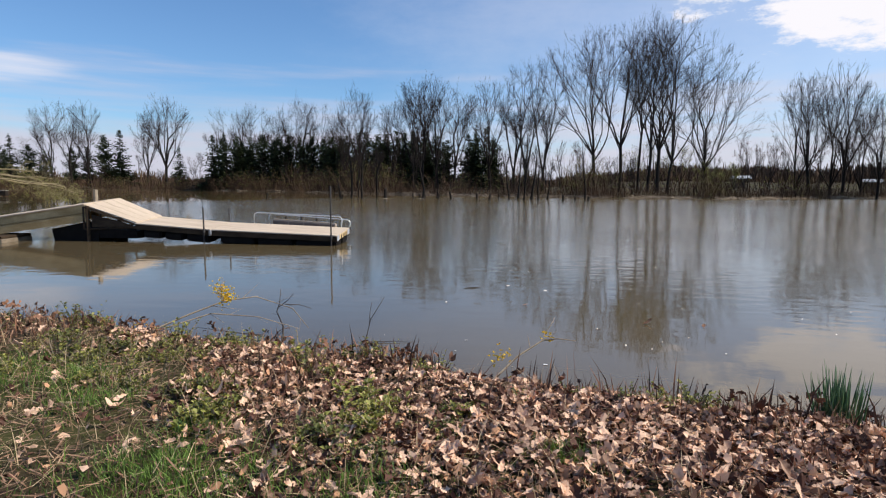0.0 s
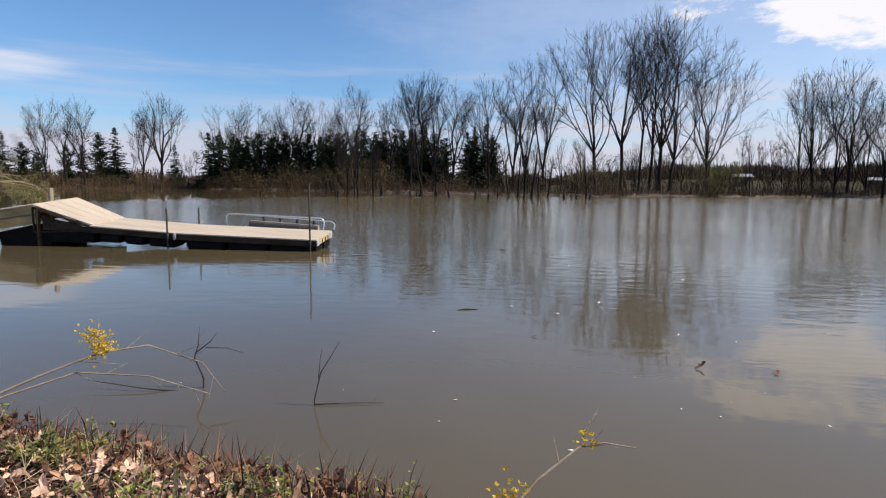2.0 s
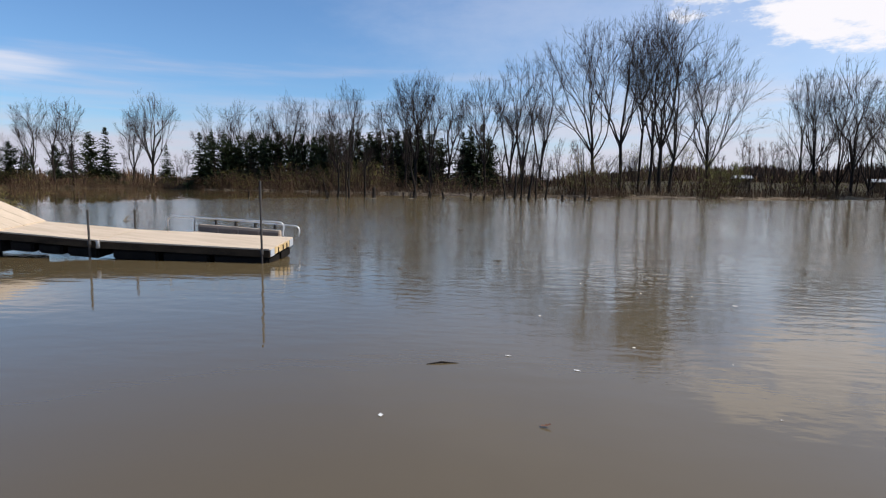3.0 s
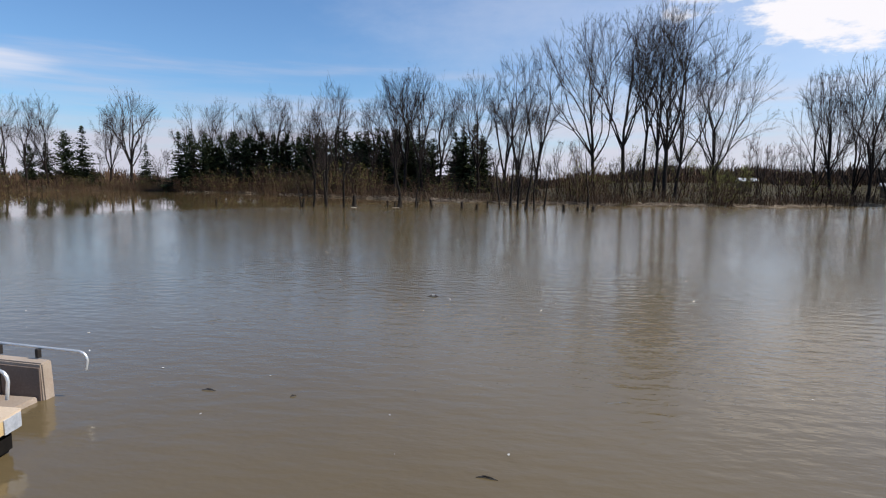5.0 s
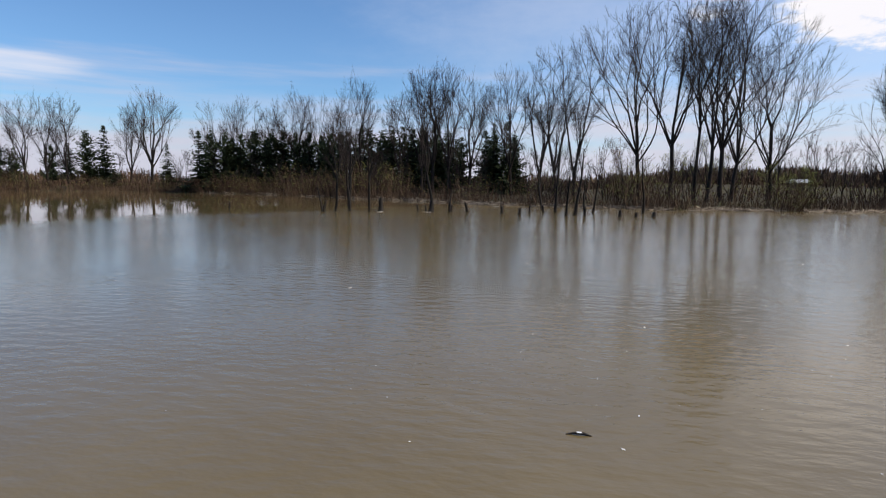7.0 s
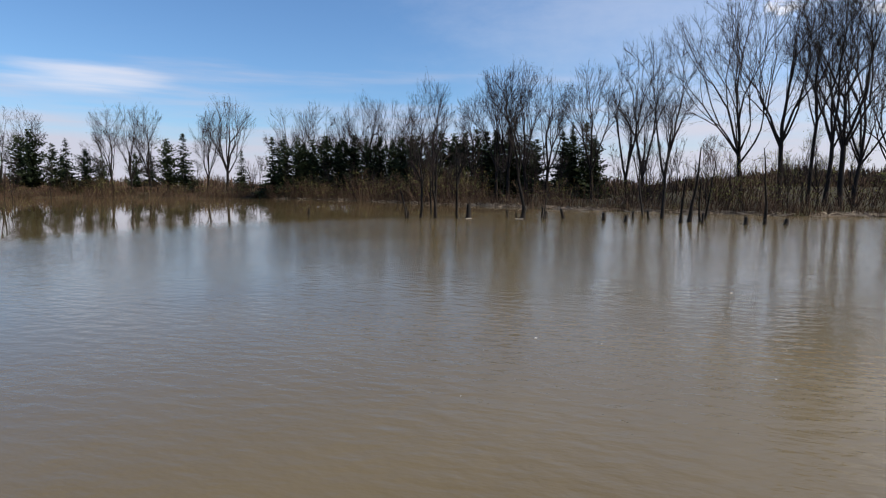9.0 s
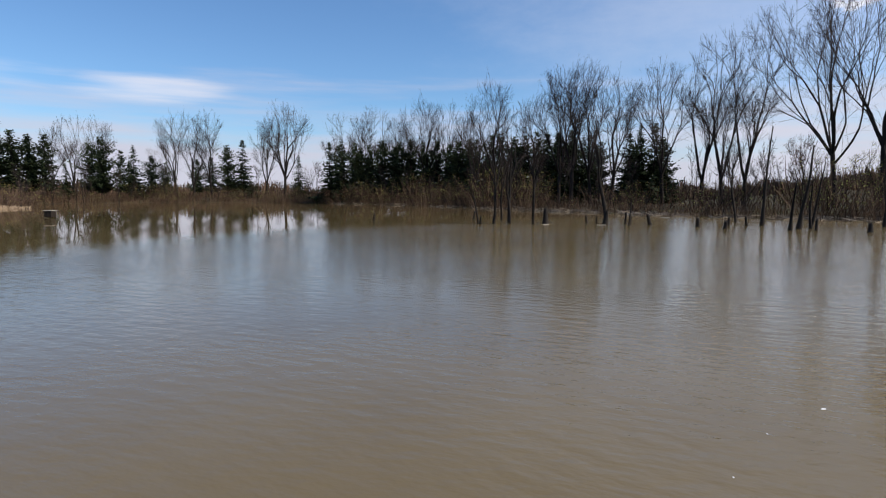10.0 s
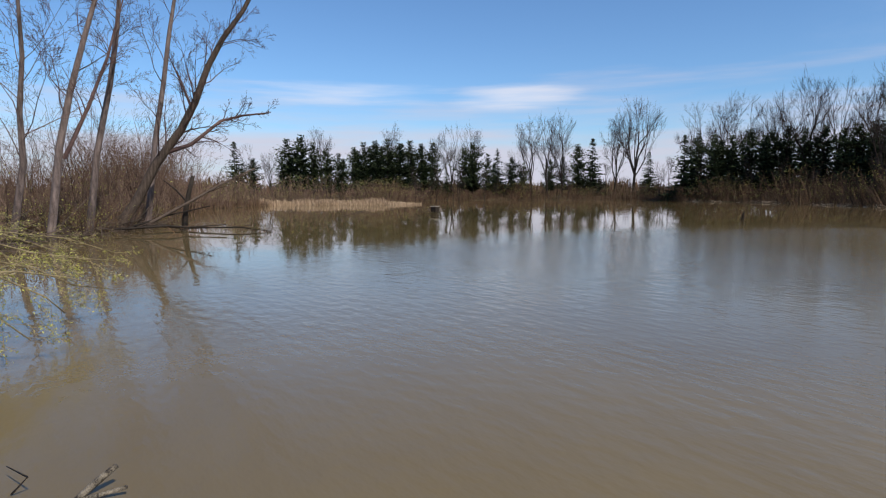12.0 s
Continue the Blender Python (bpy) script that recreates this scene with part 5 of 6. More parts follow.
willow = thing("willow", "budding willow with yellow-green leaves leaning over the water", "tree", pose(WILLOW_AT.x, WILLOW_AT.y, ground_at(WILLOW_AT.x, WILLOW_AT.y)))
WILLOW_BARK = material("pale_olive_bark", (0.13, 0.10, 0.055), (0.34, 0.27, 0.15), scale=3, fine=25, rough=0.85, bump=0.3, stretch=(2, 2, 0.6), each=0.2, spec=0.2)
t = Tubes()
t.add([(0, 0, -0.5), (-0.1, 0.2, 0.8), (-0.3, 0.7, 1.7), (-0.5, 1.3, 2.4), (-0.7, 2.0, 2.7)], [0.30, 0.24, 0.20, 0.17, 0.13], 10)
t.make("trunk", WILLOW_BARK, willow)
for i, (bend, end) in enumerate(WILLOW_LIMBS):
    qq = random.Random(600 + i)
    down = V((WILLOW_AT.x, WILLOW_AT.y, ground_at(WILLOW_AT.x, WILLOW_AT.y)))
    a, b, c = V((-0.7, 2.0, 2.6)), V(bend) - down, V(end) - down
    line = []
    for k in range(11):
        w = k / 10
        line.append((a.lerp(b, w / 0.6) if w < 0.6 else b.lerp(c, (w - 0.6) / 0.4)) + V((qq.gauss(0, 0.10), qq.gauss(0, 0.10), qq.gauss(0, 0.09) + 0.45 * math.sin(w * math.pi))))
    t = Tubes()
    t.add(line, [0.045 * (1 - 0.85 * k / 10) + 0.004 for k in range(11)], 6)
    limb = t.make("limb", WILLOW_BARK, willow)
    twigs = Tubes()
    branch_out(qq, twigs, line, 0.022, (16, 7, 4), (0.15, 0.5, 0.55), (50, 42, 38), -0.09, 0.0045, 0.12, 0.42, (5, 3, 1))
    tagged(twigs.make("twig", WILLOW_BARK, limb), kind="stuff")
    lv, lf = [], []
    for k in range(0, len(twigs.v), 3):
        if qq.random() < 0.55:
            c = twigs.v[k] + V((qq.gauss(0, 0.04), qq.gauss(0, 0.04), qq.gauss(0, 0.04)))
            e1, e2 = turned(qq, (0, 0.3, 1), 60) * 0.034, turned(qq, (1, 0, 0), 60) * 0.012
            o = len(lv)
            lv += [c - e1, c + e2, c + e1, c - e2]
            lf += [(o, o + 1, o + 2, o + 3)]
    tagged(mesh_object("foliage", lv, lf, BUD, limb), "small yellow-green leaves", kind="stuff")

FLAKED = material("flaking_dead_bark", (0.020, 0.015, 0.012), (0.24, 0.20, 0.15), scale=9, fine=60, rough=0.85, bump=0.8, contrast=(0.42, 0.68), spec=0.2)
drift = thing("driftwood_branch", "two broken branch ends sticking out of the water", "driftwood", pose(-21.68, 25.05, 0))
t = Tubes()
o = V((-21.68, 25.05, 0))
t.add([V(p) - o for p in ((-21.68, 25.05, -0.05), (-21.66, 25.26, 0.13), (-21.68, 25.43, 0.25))], [0.034, 0.036, 0.028], 9)
t.add([V(p) - o for p in ((-21.68, 25.05, -0.05), (-21.57, 25.23, 0.02), (-21.49, 25.53, 0.1))], [0.028, 0.027, 0.02], 9)
t.make("limb", FLAKED, drift)
stray = thing("driftwood_twig", "thin bent twig rising from the water", "twig", pose(o.x, o.y, 0))
t = Tubes()
t.add([V(p) - o for p in ((-21.95, 24.49, 0.02), (-21.87, 24.65, 0.2))], [0.012, 0.006], 6)
t.add([V(p) - o for p in ((-21.87, 24.65, 0.2), (-22.34, 24.36, 0.15))], [0.009, 0.005], 6)
t.make("twig", SNAG, stray)


# ---- the near bank ----
LEAF = material("dry_oak_leaves", (0.10, 0.036, 0.018), (0.84, 0.54, 0.36), scale=3, fine=25, rough=0.75, bump=0.2, island=0.85, contrast=(0.32, 0.66), through_light=0.1)
STRAW = material("dead_stalks", (0.20, 0.12, 0.06), (0.52, 0.38, 0.22), scale=4, fine=20, rough=0.9, bump=0, island=0.6)
DARK_STALK = material("dark_red_stalks", (0.06, 0.028, 0.018), (0.28, 0.13, 0.07), scale=4, fine=20, rough=0.9, bump=0, island=0.6)
GRASS = material("spring_grass", (0.055, 0.105, 0.015), (0.22, 0.34, 0.06), scale=1.5, fine=12, rough=0.6, bump=0, island=0.5, through_light=0.3)
WEED = material("weed_leaves", (0.09, 0.10, 0.018), (0.38, 0.36, 0.075), scale=2, fine=20, rough=0.6, bump=0.1, island=0.5, each=0.3, through_light=0.3)
RUSH = material("rush_blades", (0.02, 0.05, 0.018), (0.10, 0.19, 0.07), scale=2, fine=12, rough=0.5, bump=0, island=0.5, through_light=0.15)
PETAL = material("yellow_petals", (0.58, 0.33, 0.015), (0.82, 0.58, 0.04), scale=4, fine=30, rough=0.6, bump=0, island=0.4, through_light=0.3)
STEM = material("pale_stem", (0.16, 0.11, 0.07), (0.42, 0.33, 0.23), scale=6, fine=40, rough=0.85, bump=0.2)
DARK_STEM = material("dark_stem", (0.03, 0.022, 0.018), (0.10, 0.075, 0.06), scale=6, fine=40, rough=0.85, bump=0.2)
gen = np.random.default_rng(5)


def leaf_shape():
    """A lobed leaf along x, folded on its midrib: places and faces."""
    xs = (0.0, 0.2, 0.36, 0.52, 0.68, 0.84, 1.0)
    ws = (0.015, 0.20, 0.11, 0.29, 0.15, 0.22, 0.02)
    n = len(xs)
    pts = [(x, 0, 0) for x in xs] + [(x + 0.05, w, 0) for x, w in zip(xs, ws)] + [(x + 0.05, -w, 0) for x, w in zip(xs, ws)]
    faces = []
    for i in range(n - 1):
        faces += [(i, i + 1, n + 1 + i, n + i), (i + 1, i, 2 * n + i, 2 * n + 1 + i)]
    return np.array(pts, float), np.array(faces)


def strew(name, n, shape, spots, sizes, tilt, lift, mat, label, category, curl=0.5, rumple=0.035):
    pts, faces = shape
    x, y = spots[:, 0], spots[:, 1]
    z = ground_height(x, y)
    k = gen.uniform(*sizes, n)[:, None]
    P = np.repeat(pts[None], n, 0)
    c1, c2 = gen.normal(0, curl, (n, 1)), gen.normal(0.15, 0.4, (n, 1)) * curl
    P[:, :, 2] = c1 * (P[:, :, 0] - 0.5) ** 2 * 1.6 + c2 * np.abs(P[:, :, 1]) + gen.normal(0, rumple, P[:, :, 2].shape)
    P[:, :, 1] *= gen.uniform(0.6, 1.35, P[:, :, 1].shape)
    P[:, :, 0] += gen.normal(0, 0.035, P[:, :, 0].shape) - 0.5
    P *= k[:, :, None]
    a, b, w = gen.normal(0, tilt, n), gen.normal(0, tilt, n), gen.uniform(0, 6.283, n)
    ca, sa, cb, sb, cw, sw = np.cos(a)[:, None], np.sin(a)[:, None], np.cos(b)[:, None], np.sin(b)[:, None], np.cos(w)[:, None], np.sin(w)[:, None]
    X, Y, Z = P[:, :, 0], P[:, :, 1], P[:, :, 2]
    Y, Z = Y * ca - Z * sa, Y * sa + Z * ca
    X, Z = X * cb + Z * sb, -X * sb + Z * cb
    X, Y = X * cw - Y * sw, X * sw + Y * cw
    P = np.stack([X + x[:, None], Y + y[:, None], Z + (z + gen.uniform(*lift, n))[:, None]], -1)
    F = (faces[None] + (np.arange(n) * len(pts))[:, None, None]).reshape(-1, faces.shape[1])
    return tagged(mesh_object(name, P.reshape(-1, 3).tolist(), F.tolist(), mat), label, category, kind="stuff")


def bank_spots(n, x0, x1, y0, y1, keep=None, edge=0.05):
    out = np.zeros((0, 2))
    while len(out) < n:
        p = np.stack([gen.uniform(x0, x1, 3 * n), gen.uniform(y0, y1, 3 * n)], -1)
        ok = inland(p[:, 0], p[:, 1]) > edge
        if keep is not None:
            ok &= gen.random(3 * n) < keep(p[:, 0], p[:, 1])
        out = np.concatenate([out, p[ok]])
    return out[:n]


TURF = [(1.83, 1.85, 0.7), (3.9, 2.3, 0.6), (0.9, 1.95, 0.9), (2.4, 1.3, 1.5), (3.1, 1.55, 1.2), (0.35, 2.15, 1.1), (2.0, 1.35, 1.1), (-0.3, 2.2, 1.1), (0.0, 1.75, 0.9)]


def fade(x, y):
    """The litter thins out away from the open bank."""
    return smooth((x + 9) / 3.5) * smooth((8.6 - x) / 2) * smooth((y + 0.7) / 1.9)


def leafy(x, y):
    """Leaves lie thickest towards the rush clump and the brink, thinnest on the grass."""
    bare = np.zeros_like(x)
    for cx, cy, k in TURF:
        bare = np.maximum(bare, np.exp(-((x - cx) ** 2 + (y - cy) ** 2) / (0.16 * k) ** 2 / 2))
    return np.clip(0.10 + 0.26 * (y - 1.5) + 0.20 * (x - 2.2) + 0.35 * wave(x, y, 1.5), 0.03, 1.0) * (1 - 0.9 * bare) * fade(x, y)


LEAVES = 14500
spots = bank_spots(LEAVES, -9, 8.6, -0.6, 4.3, leafy)
strew("leaf_litter", LEAVES, leaf_shape(), spots, (0.04, 0.12), 0.42, (0.0, 0.07), LEAF, "thick litter of curled dry brown oak leaves", "leaf litter", 0.7, 0.045)
blade = (np.array([(0, -0.012, 0), (0, 0.012, 0), (0.5, 0.010, 0), (0.5, -0.010, 0), (1.0, 0, 0)], float), np.array([(0, 1, 2, 3), (3, 2, 4, 4)]))
straw_shape = (np.array([(0, -0.012, 0), (0, 0.012, 0), (1, 0.006, 0), (1, -0.006, 0)], float), np.array([(0, 1, 2, 3)]))
strew("straw_litter", 9500, straw_shape, bank_spots(9500, -9, 8.6, -0.6, 4.7, fade), (0.05, 0.22), 0.2, (0.005, 0.06), STRAW, "dead straw and broken stalks lying on the bank", "straw", 0.12, 0.004)
THATCH = material("dead_thatch", (0.05, 0.024, 0.014), (0.34, 0.19, 0.115), scale=4, fine=20, rough=0.95, bump=0, island=0.7)
scrap_shape = (np.array([(0, -0.1, 0), (0.35, -0.3, 0), (1, -0.05, 0), (0.8, 0.3, 0), (0.3, 0.25, 0)], float), np.array([(0, 1, 2, 3, 4)]))
RUST = material("rust_leaf_scraps", (0.07, 0.028, 0.014), (0.52, 0.27, 0.14), scale=4, fine=20, rough=0.85, bump=0, island=0.8)
for name, mat, n in (("rust_leaf_scraps", RUST, 13000), ("pale_leaf_scraps", LEAF, 6000)):
    strew(name, n, scrap_shape, bank_spots(n, -9, 8.6, -0.6, 4.3, leafy), (0.015, 0.07), 0.55, (0.0, 0.06), mat, "crumbled scraps of dead leaves among the litter", "leaf litter", 0.4, 0.05)
thatch_shape = (np.array([(0, -0.03, 0), (0, 0.03, 0), (1, 0.018, 0), (1, -0.018, 0)], float), np.array([(0, 1, 2, 3)]))
strew("dead_thatch", 26000, thatch_shape, bank_spots(26000, -5, 7.0, -0.4, 3.4, fade), (0.03, 0.15), 0.3, (0.0, 0.03), THATCH, "matted dead grass on the bank", "dead grass", 0.2, 0.006)


def blades(name, spots, heights, width, lean, mat, label, category, sink=0.02):
    """Upright bent blades or stalks, one mesh."""
    n = len(spots)
    z = ground_height(spots[:, 0], spots[:, 1]) - sink
    h, a = gen.uniform(*heights, n), gen.uniform(0, 6.283, n)
    lx, ly = gen.normal(0, lean, n) * h, gen.normal(0, lean, n) * h
    cx, cy = np.cos(a) * width / 2, np.sin(a) * width / 2
    V4 = np.stack([np.stack([spots[:, 0] - cx, spots[:, 1] - cy, z], -1), np.stack([spots[:, 0] + cx, spots[:, 1] + cy, z], -1),
                   np.stack([spots[:, 0] + lx * 0.45 + cx * 0.8, spots[:, 1] + ly * 0.45 + cy * 0.8, z + h * 0.6], -1), np.stack([spots[:, 0] + lx * 0.45 - cx * 0.8, spots[:, 1] + ly * 0.45 - cy * 0.8, z + h * 0.6], -1),
                   np.stack([spots[:, 0] + lx * 1.2, spots[:, 1] + ly * 1.2, z + h], -1)], 1)
    o = np.arange(n)[:, None] * 5
    quads = (np.array([[0, 1, 2, 3]]) + o).tolist()
    tris = (np.array([[3, 2, 4]]) + o).tolist()
    return tagged(mesh_object(name, V4.reshape(-1, 3).tolist(), quads + tris, mat), label, category, kind="stuff")


def tufts(centres, per, r):
    return np.concatenate([np.stack([gen.normal(x, r * k, int(per * k)), gen.normal(y, r * k, int(per * k))], -1) for x, y, k in centres])


def grassy(x, y):
    return np.clip(0.45 - 0.42 * (y - 1.1) - 0.14 * np.abs(x - 1.4) + 1.3 * wave(x + 3, y, 2.3), 0, 1)


blades("grass_tufts", tufts(TURF, 700, 0.15), (0.04, 0.12), 0.005, 0.35, GRASS, "tufts of bright spring grass among dead leaves", "grass")
blades("grass", bank_spots(4200, -3.5, 5.0, 0.2, 3.0, grassy), (0.025, 0.08), 0.005, 0.4, GRASS, "short bright spring grass among dead leaves", "grass")


def grassy2(x, y):
    return np.clip(1.4 * wave(x + 1.7, y, 2.1), 0, 1)


def brink(x, y):
    return np.clip(1.2 - np.abs(y - 3.85) * 1.9, 0.03, 1) * np.clip(0.55 + 0.6 * wave(x, y * 0.4, 2.4), 0.05, 1)


STALKS = [(3.5, 3.8, 1.0), (3.9, 3.75, 1.2), (4.4, 3.7, 1.3), (4.9, 3.75, 1.0), (5.4, 3.8, 1.1), (5.9, 3.6, 1.0), (2.3, 3.85, 1.2), (1.6, 3.9, 1.0), (1.0, 3.95, 1.2), (-0.2, 4.0, 1.0), (3.0, 3.85, 0.8)]
blades("dead_stubble", tufts(STALKS, 75, 0.17), (0.14, 0.40), 0.014, 0.2, DARK_STALK, "thick dark broken stalks along the brink", "dead stalks")
blades("dead_stalks", np.concatenate([bank_spots(4200, -9, 8.5, 2.6, 4.3, brink, -0.12), bank_spots(800, -4, 7.5, 2.2, 3.8, grassy2), tufts(STALKS, 300, 0.15)]), (0.06, 0.27), 0.0095, 0.24, DARK_STALK, "dark red-brown dead stalks along the brink", "dead stalks")
blades("dry_grass", np.concatenate([bank_spots(2600, -9, 8.5, 1.6, 4.3, brink, -0.1), bank_spots(2600, -4, 7.5, 0.8, 3.9)]), (0.06, 0.26), 0.004, 0.5, STRAW, "dry bent grass stems along the brink", "dry grass")
strew("curled_dock_leaves", 3000, leaf_shape(), bank_spots(3000, -9, 8.5, 2.7, 4.25, brink), (0.03, 0.11), 0.9, (0.02, 0.2), DARK_STALK, "large curled rust-brown dead leaves on stalks", "dead leaves", 0.7)


def weed_clump(seed, r, h, leaves):
    q = random.Random(seed)
    w = thing("weed", "", "weed")
    t = Tubes()
    lv, lf = [], []
    for _ in range(leaves // 9):
        d = V((q.gauss(0, 0.5), q.gauss(0, 0.5), 1))
        line = run(q, (q.gauss(0, r * 0.35), q.gauss(0, r * 0.35), -0.02), d, h * q.uniform(0.6, 1.2), 3, 0.15, 0.05)
        t.add(line, [0.004, 0.0035, 0.003, 0.0015], 1)
        for _ in range(9):
            k = q.uniform(0.3, 1.0) * 3
            c = line[min(int(k), 2)].lerp(line[min(int(k), 2) + 1], k - min(int(k), 2))
            out = turned(q, (0, 0, 1), q.uniform(40, 85))
            s = q.uniform(0.018, 0.042)
            side = out.cross(V((0, 0, 1))).normalized() * s * 0.36
            o = len(lv)
            lv += [c, c + out * s * 0.5 + side + V((0, 0, 0.006)), c + out * s, c + out * s * 0.5 - side + V((0, 0, 0.006))]
            lf += [(o, o + 1, o + 2), (o, o + 2, o + 3)]
    stalks = tagged(t.make("stalk", STEM, w), kind="stuff")
    tagged(mesh_object("foliage", lv, lf, WEED, stalks), "small yellow-green leaves", kind="stuff")
    return w


weeds = [weed_clump(701, 0.16, 0.17, 250), weed_clump(702, 0.22, 0.13, 330), weed_clump(703, 0.13, 0.24, 200)]
q = random.Random(88)
centres = [(2.77, 2.11), (2.7, 2.35), (2.5, 2.6), (2.95, 1.85), (2.6, 1.95), (0.18, 2.4), (0.62, 2.43), (0.4, 2.75), (-0.3, 2.6), (-0.8, 2.9), (0.9, 2.2), (1.8, 1.95), (1.5, 2.3)]
while len(centres) < 70:
    x, y = q.uniform(-5, 8), q.uniform(1.6, 4.1)
    if y < 3.0 and x > 3.1:
        continue
    if q.random() < 0.35 + 0.45 * (y > 3.3) + 0.2 * (x < 2):
        centres.append((x, y))
while len(centres) < 96:                                # taller growth along the brink
    centres.append((q.uniform(-6, 6.5), q.uniform(3.55, 4.12)))
while len(centres) < 170:                                # small sprouts all over the slope
    x, y = q.uniform(-3.5, 6.5), q.uniform(2.2, 3.8)
    if wave(np.array(x), np.array(y), 2.0) > -0.1 and not (y < 3.0 and x > 3.3):
        centres.append((x, y))
for k, (x, y) in enumerate(centres):
    s = q.uniform(0.7, 1.25) * (0.95 if y > 3.5 else 1.0) * (0.62 if k >= 96 else 1.0)
    o = copy_thing(q.choice(weeds), pose(x, y, ground_at(x, y), 0, 0, q.uniform(0, 360)) @ Matrix.Diagonal((s, s, s, 1)))
    tagged(o, "low yellow-green leafy weed among dead leaves", "weed", "weeds on the bank")
for o in weeds:
    drop_source(o)

# rush clumps by the water
for i, (x, y, n, h, r) in enumerate(((5.36, 3.45, 95, 0.44, 0.10), (5.95, 3.85, 34, 0.42, 0.09))):
    qq = random.Random(720 + i)
    clump = thing("rush_clump", "upright dark green rush clump at the water's edge", "rushes", pose(x, y, ground_at(x, y) - 0.04), "rush clumps")
    for _ in range(n):
        p = V((qq.gauss(0, r * 0.5), qq.gauss(0, r * 0.5), 0))
        t = Tubes()
        line = run(qq, p, (p.x * 1.6 + qq.gauss(0, 0.05), p.y * 1.6 + qq.gauss(0, 0.05), 1), h * qq.uniform(0.5, 1.1), 3, 0.04, 0.0)
        t.add(line, [0.006, 0.0055, 0.004, 0.0008], 4)
        t.make("blade", RUSH, clump)


def flowering_branch(seed, lines, flowers, label, x, y):
    qq = random.Random(seed)
    b = thing("flowering_branch", label, "branch", pose(x, y, -0.09), "flowering branches on the brink")
    t = Tubes()
    for line, r in lines:
        lp = [V(p) for p in line]
        t.add(lp, [r * (1 - 0.7 * k / (len(lp) - 1)) for k in range(len(lp))], 7)
        branch_out(qq, t, lp, r, (5,), (0.16,), (48,), 0.05, 0.0022, 0.15, 0.3)
    stem = t.make("stem", STEM, b)
    for c, n, r in flowers:
        fv, ff = [], []
        for _ in range(n):
            p = V(c) + V((qq.gauss(0, r), qq.gauss(0, r), qq.gauss(0, r)))
            for _ in range(4):
                e1, e2 = turned(qq, (0, 0, 1), qq.uniform(30, 90)) * 0.024, turned(qq, (1, 0, 0), qq.uniform(20, 80)) * 0.008
                o = len(fv)
                fv += [p, p + e1 * 0.5 + e2, p + e1, p + e1 * 0.5 - e2]
                ff += [(o, o + 1, o + 2), (o, o + 2, o + 3)]
        tagged(mesh_object("blossom", fv, ff, PETAL, stem), "yellow blossom", kind="stuff")


FLOWER_AT = ((-0.43, 4.28), (3.34, 4.30))
FLOWER_1 = ([([(-0.40, -0.50, 0.45), (-0.12, -0.12, 0.62), (0.12, 0.20, 0.74), (0.35, 0.45, 0.76), (0.75, 0.60, 0.62), (0.95, 0.62, 0.40)], 0.011), ([(-0.40, -0.50, 0.45), (0.0, 0.1, 0.60), (0.45, 0.35, 0.55), (0.9, 0.5, 0.42)], 0.009),
             ([(0.10, 0.18, 0.72), (0.06, 0.25, 0.86), (0.0, 0.3, 0.98)], 0.005)], [((0.12, 0.22, 0.78), 120, 0.045), ((0.03, 0.22, 0.86), 60, 0.05), ((-0.42, -0.45, 0.52), 30, 0.05)])
flowering_branch(801, *FLOWER_1, "arching branch with yellow blossom hanging over the water", *FLOWER_AT[0])
FLOWER_2 = ([([(-0.32, -0.45, 0.42), (-0.15, -0.2, 0.60), (0.02, 0.02, 0.70), (0.14, 0.1, 0.71), (0.3, 0.12, 0.70)], 0.010), ([(0.02, 0.02, 0.70), (0.06, 0.1, 0.80), (0.10, 0.14, 0.88)], 0.004)], [((0.05, 0.06, 0.73), 16, 0.025), ((-0.22, -0.5, 0.66), 26, 0.05)])
flowering_branch(802, *FLOWER_2, "short pale branch with a few yellow blossoms on the brink", *FLOWER_AT[1])

for i, (x, y, lines, label) in enumerate(((-0.35, 5.55, [([(0, 0, -0.3), (0.02, 0, 0.10), (-0.06, 0, 0.30), (-0.02, 0, 0.42), (0.0, 0, 0.60)], 0.012), ([(-0.03, 0, 0.36), (0.10, 0, 0.46), (0.16, 0, 0.55)], 0.007), ([(0.05, 0, 0.40), (0.24, 0.05, 0.38), (0.40, 0.05, 0.33)], 0.007),
                                              ([(-0.10, -0.05, -0.02), (-0.5, -0.1, 0.03), (-1.1, 0.0, 0.08)], 0.010)], "bare dark forked branch rising out of the water"),
                                            (0.9, 5.58, [([(0, 0, -0.3), (0.0, 0, 0.05), (0.06, 0, 0.30), (0.17, 0, 0.48), (0.24, 0, 0.60)], 0.008), ([(0.04, 0, 0.25), (0.06, 0, 0.45), (0.08, 0, 0.52)], 0.004), ([(0, 0, 0.01), (0.3, 0.02, 0.015), (0.62, 0.04, 0.01)], 0.007)], "single bare twig rising out of the water"))):
    tw = thing("bare_branch", label, "branch", pose(x, y, 0, 0, 0, 22), "bare branches in the water")
    t = Tubes()
    for line, r in lines:
        lp = [V(p) for p in line]
        t.add(lp, [r * (1 - 0.75 * k / (len(lp) - 1)) for k in range(len(lp))], 7)
        branch_out(random.Random(820 + i), t, lp, r * 0.6, (4,), (0.16,), (50,), 0.04, 0.0016, 0.15, 0.4)
    t.make("branch", DARK_STEM, tw)

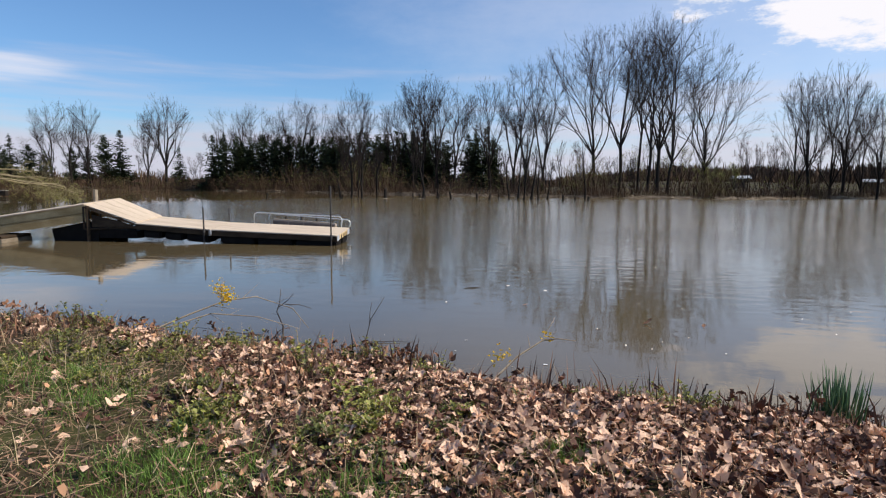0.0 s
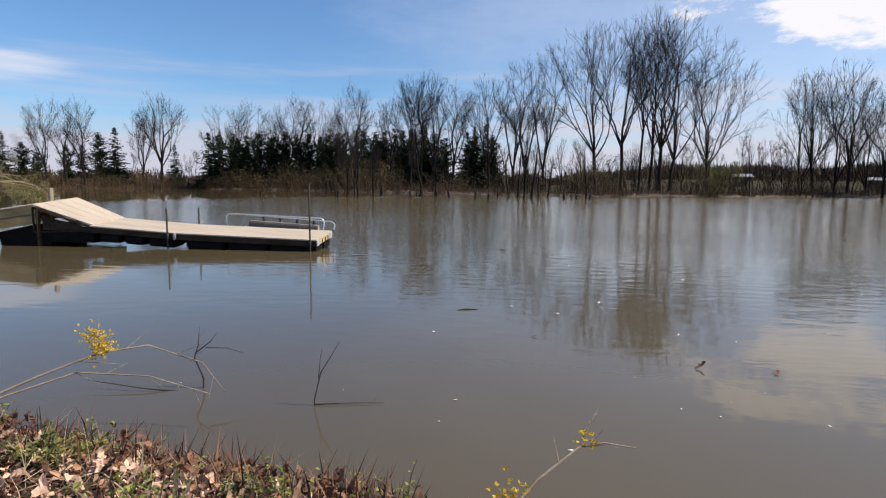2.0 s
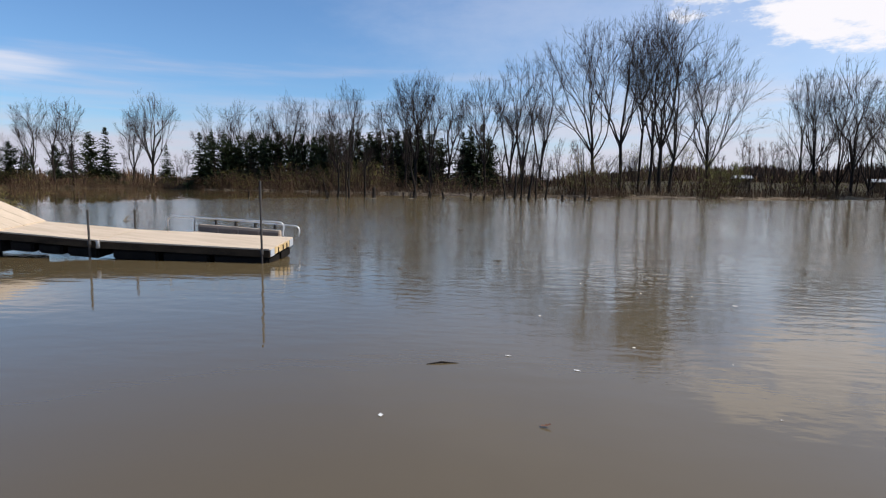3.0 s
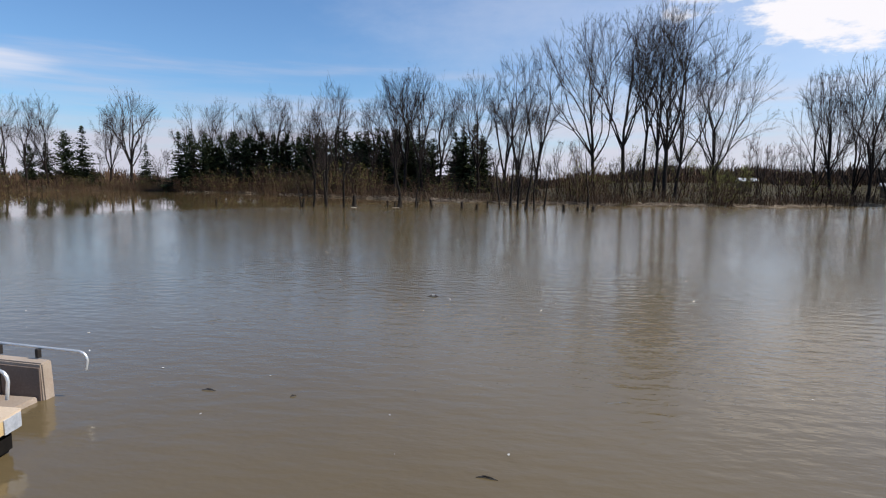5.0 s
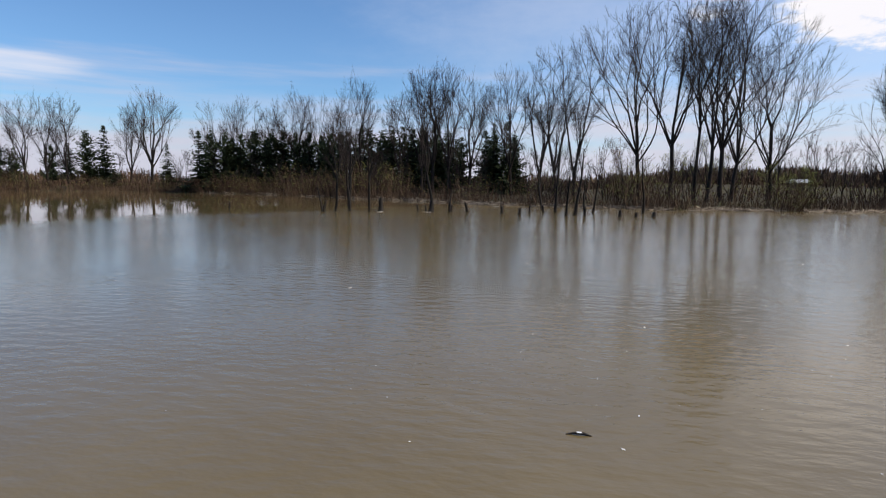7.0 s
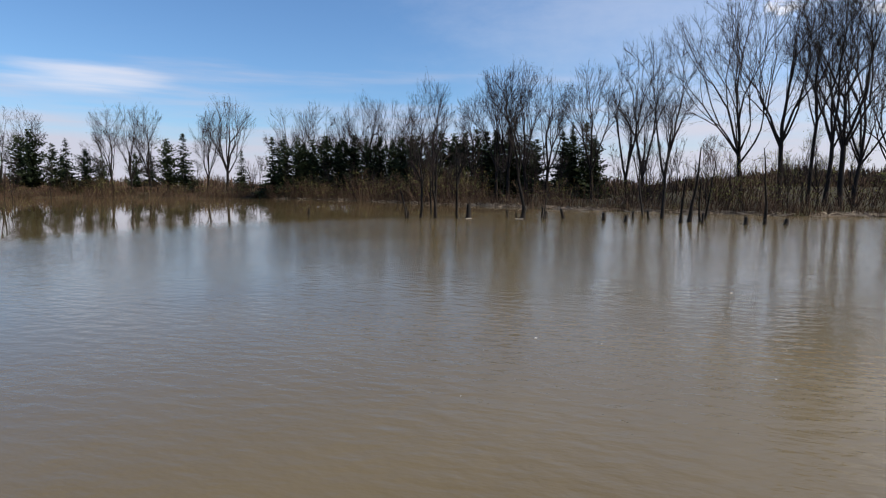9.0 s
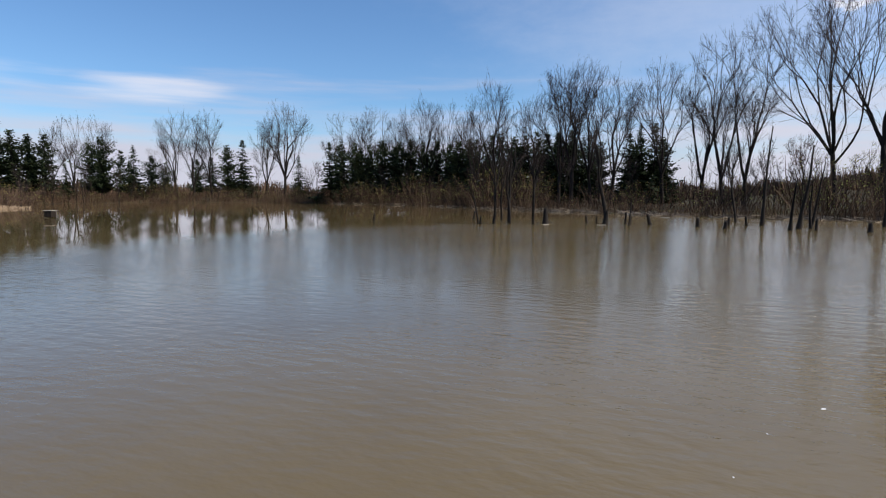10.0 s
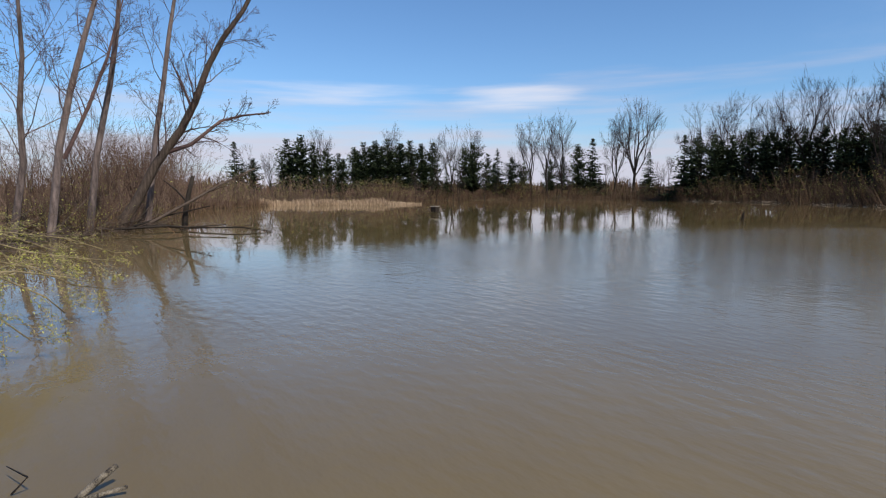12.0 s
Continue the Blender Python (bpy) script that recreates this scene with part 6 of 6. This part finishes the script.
# ---- afloat ----
SPECK = material("white_petals", (0.55, 0.52, 0.48), (0.9, 0.88, 0.85), scale=5, fine=40, rough=0.7, bump=0, island=0.5)
n = 250
sx = np.concatenate([gen.uniform(-1, 9, 40), gen.uniform(-14, 6, 210)])
sy = np.concatenate([gen.uniform(5.5, 16, 40), gen.uniform(18, 62, 210)])
sz = np.clip(gen.lognormal(-4.5, 0.5, n), 0.005, 0.035)
sa = gen.uniform(0, 6.28, n)
quad = np.stack([np.stack([sx + sz * np.cos(sa + k * 1.5708) * (1.6 if k % 2 else 0.8), sy + sz * np.sin(sa + k * 1.5708) * (1.6 if k % 2 else 0.8), np.full(n, 0.006)], -1) for k in range(4)], 1)
tagged(mesh_object("floating_petals", quad.reshape(-1, 3).tolist(), (np.arange(n)[:, None] * 4 + np.arange(4)).tolist(), SPECK), "pale petals and scraps afloat on the water", "debris", kind="stuff")
for x, y, s, turn, h in ((4.13, 7.97, 0.085, 30, 0.5), (4.93, 8.06, 0.075, 80, 0.2), (2.2, 8.6, 0.06, 10, 0.2)):
    pts, faces = leaf_shape()
    pts = pts.copy()
    pts[:, 2] = np.abs(pts[:, 1]) * 1.6 * h + (pts[:, 0] ** 3) * h
    b = mesh_object("floating_leaf", (pts * s * 1.5).tolist(), faces.tolist(), DARK_STALK)
    b.matrix_basis = pose(x, y, 0.008, 0, 0, turn)
    tagged(b, "curled dark dead leaf afloat on the water", "leaf", "leaves afloat")
chunk = thing("driftwood_chunk", "small dark floating stick with a pale top", "driftwood", pose(-4.78, 27.27, 0, 0, 0, 15) @ Matrix.Diagonal((0.55, 0.6, 0.7, 1)))
t = Tubes()
t.add([(-0.30, 0, 0.0), (-0.1, 0.02, 0.03), (0.12, 0.0, 0.035), (0.30, -0.03, 0.0)], [0.012, 0.022, 0.026, 0.012], 8)
t.make("stick", SNAG, chunk)
part("foam", box(bmesh.new(), (-0.05, -0.03, 0.045), (0.08, 0.03, 0.06), 0.01), SPECK, chunk, "pale scrap")
stick = thing("driftwood_chunk", "short dark stick afloat on open water", "driftwood", pose(0.93, 9.80, 0, 0, 0, 30))
t = Tubes()
t.add([(-0.16, 0, 0.0), (0.0, 0.02, 0.012), (0.18, -0.01, 0.0)], [0.006, 0.01, 0.005], 7)
t.make("stick", SNAG, stick)
for x, y, turn, ln in ((-5.32, 19.2, 20, 0.11), (-2.38, 15.9, -15, 0.07), (-4.0, 19.45, 60, 0.05), (-0.7, 18.2, 10, 0.12)):
    bit = thing("driftwood_chunk", "small pale broken twig afloat on the water", "driftwood", pose(x, y, 0.004, 0, 0, turn), "twigs afloat")
    t = Tubes()
    t.add([(-ln, 0, 0.0), (-ln * 0.3, ln * 0.15, 0.012), (ln * 0.4, 0, 0.010), (ln, -ln * 0.2, 0.0)], [0.004, 0.010, 0.009, 0.003], 6)
    t.add([(-ln * 0.2, ln * 0.1, 0.01), (ln * 0.1, ln * 0.5, 0.02)], [0.006, 0.002], 5)
    t.make("twig", FLAKED, bit)
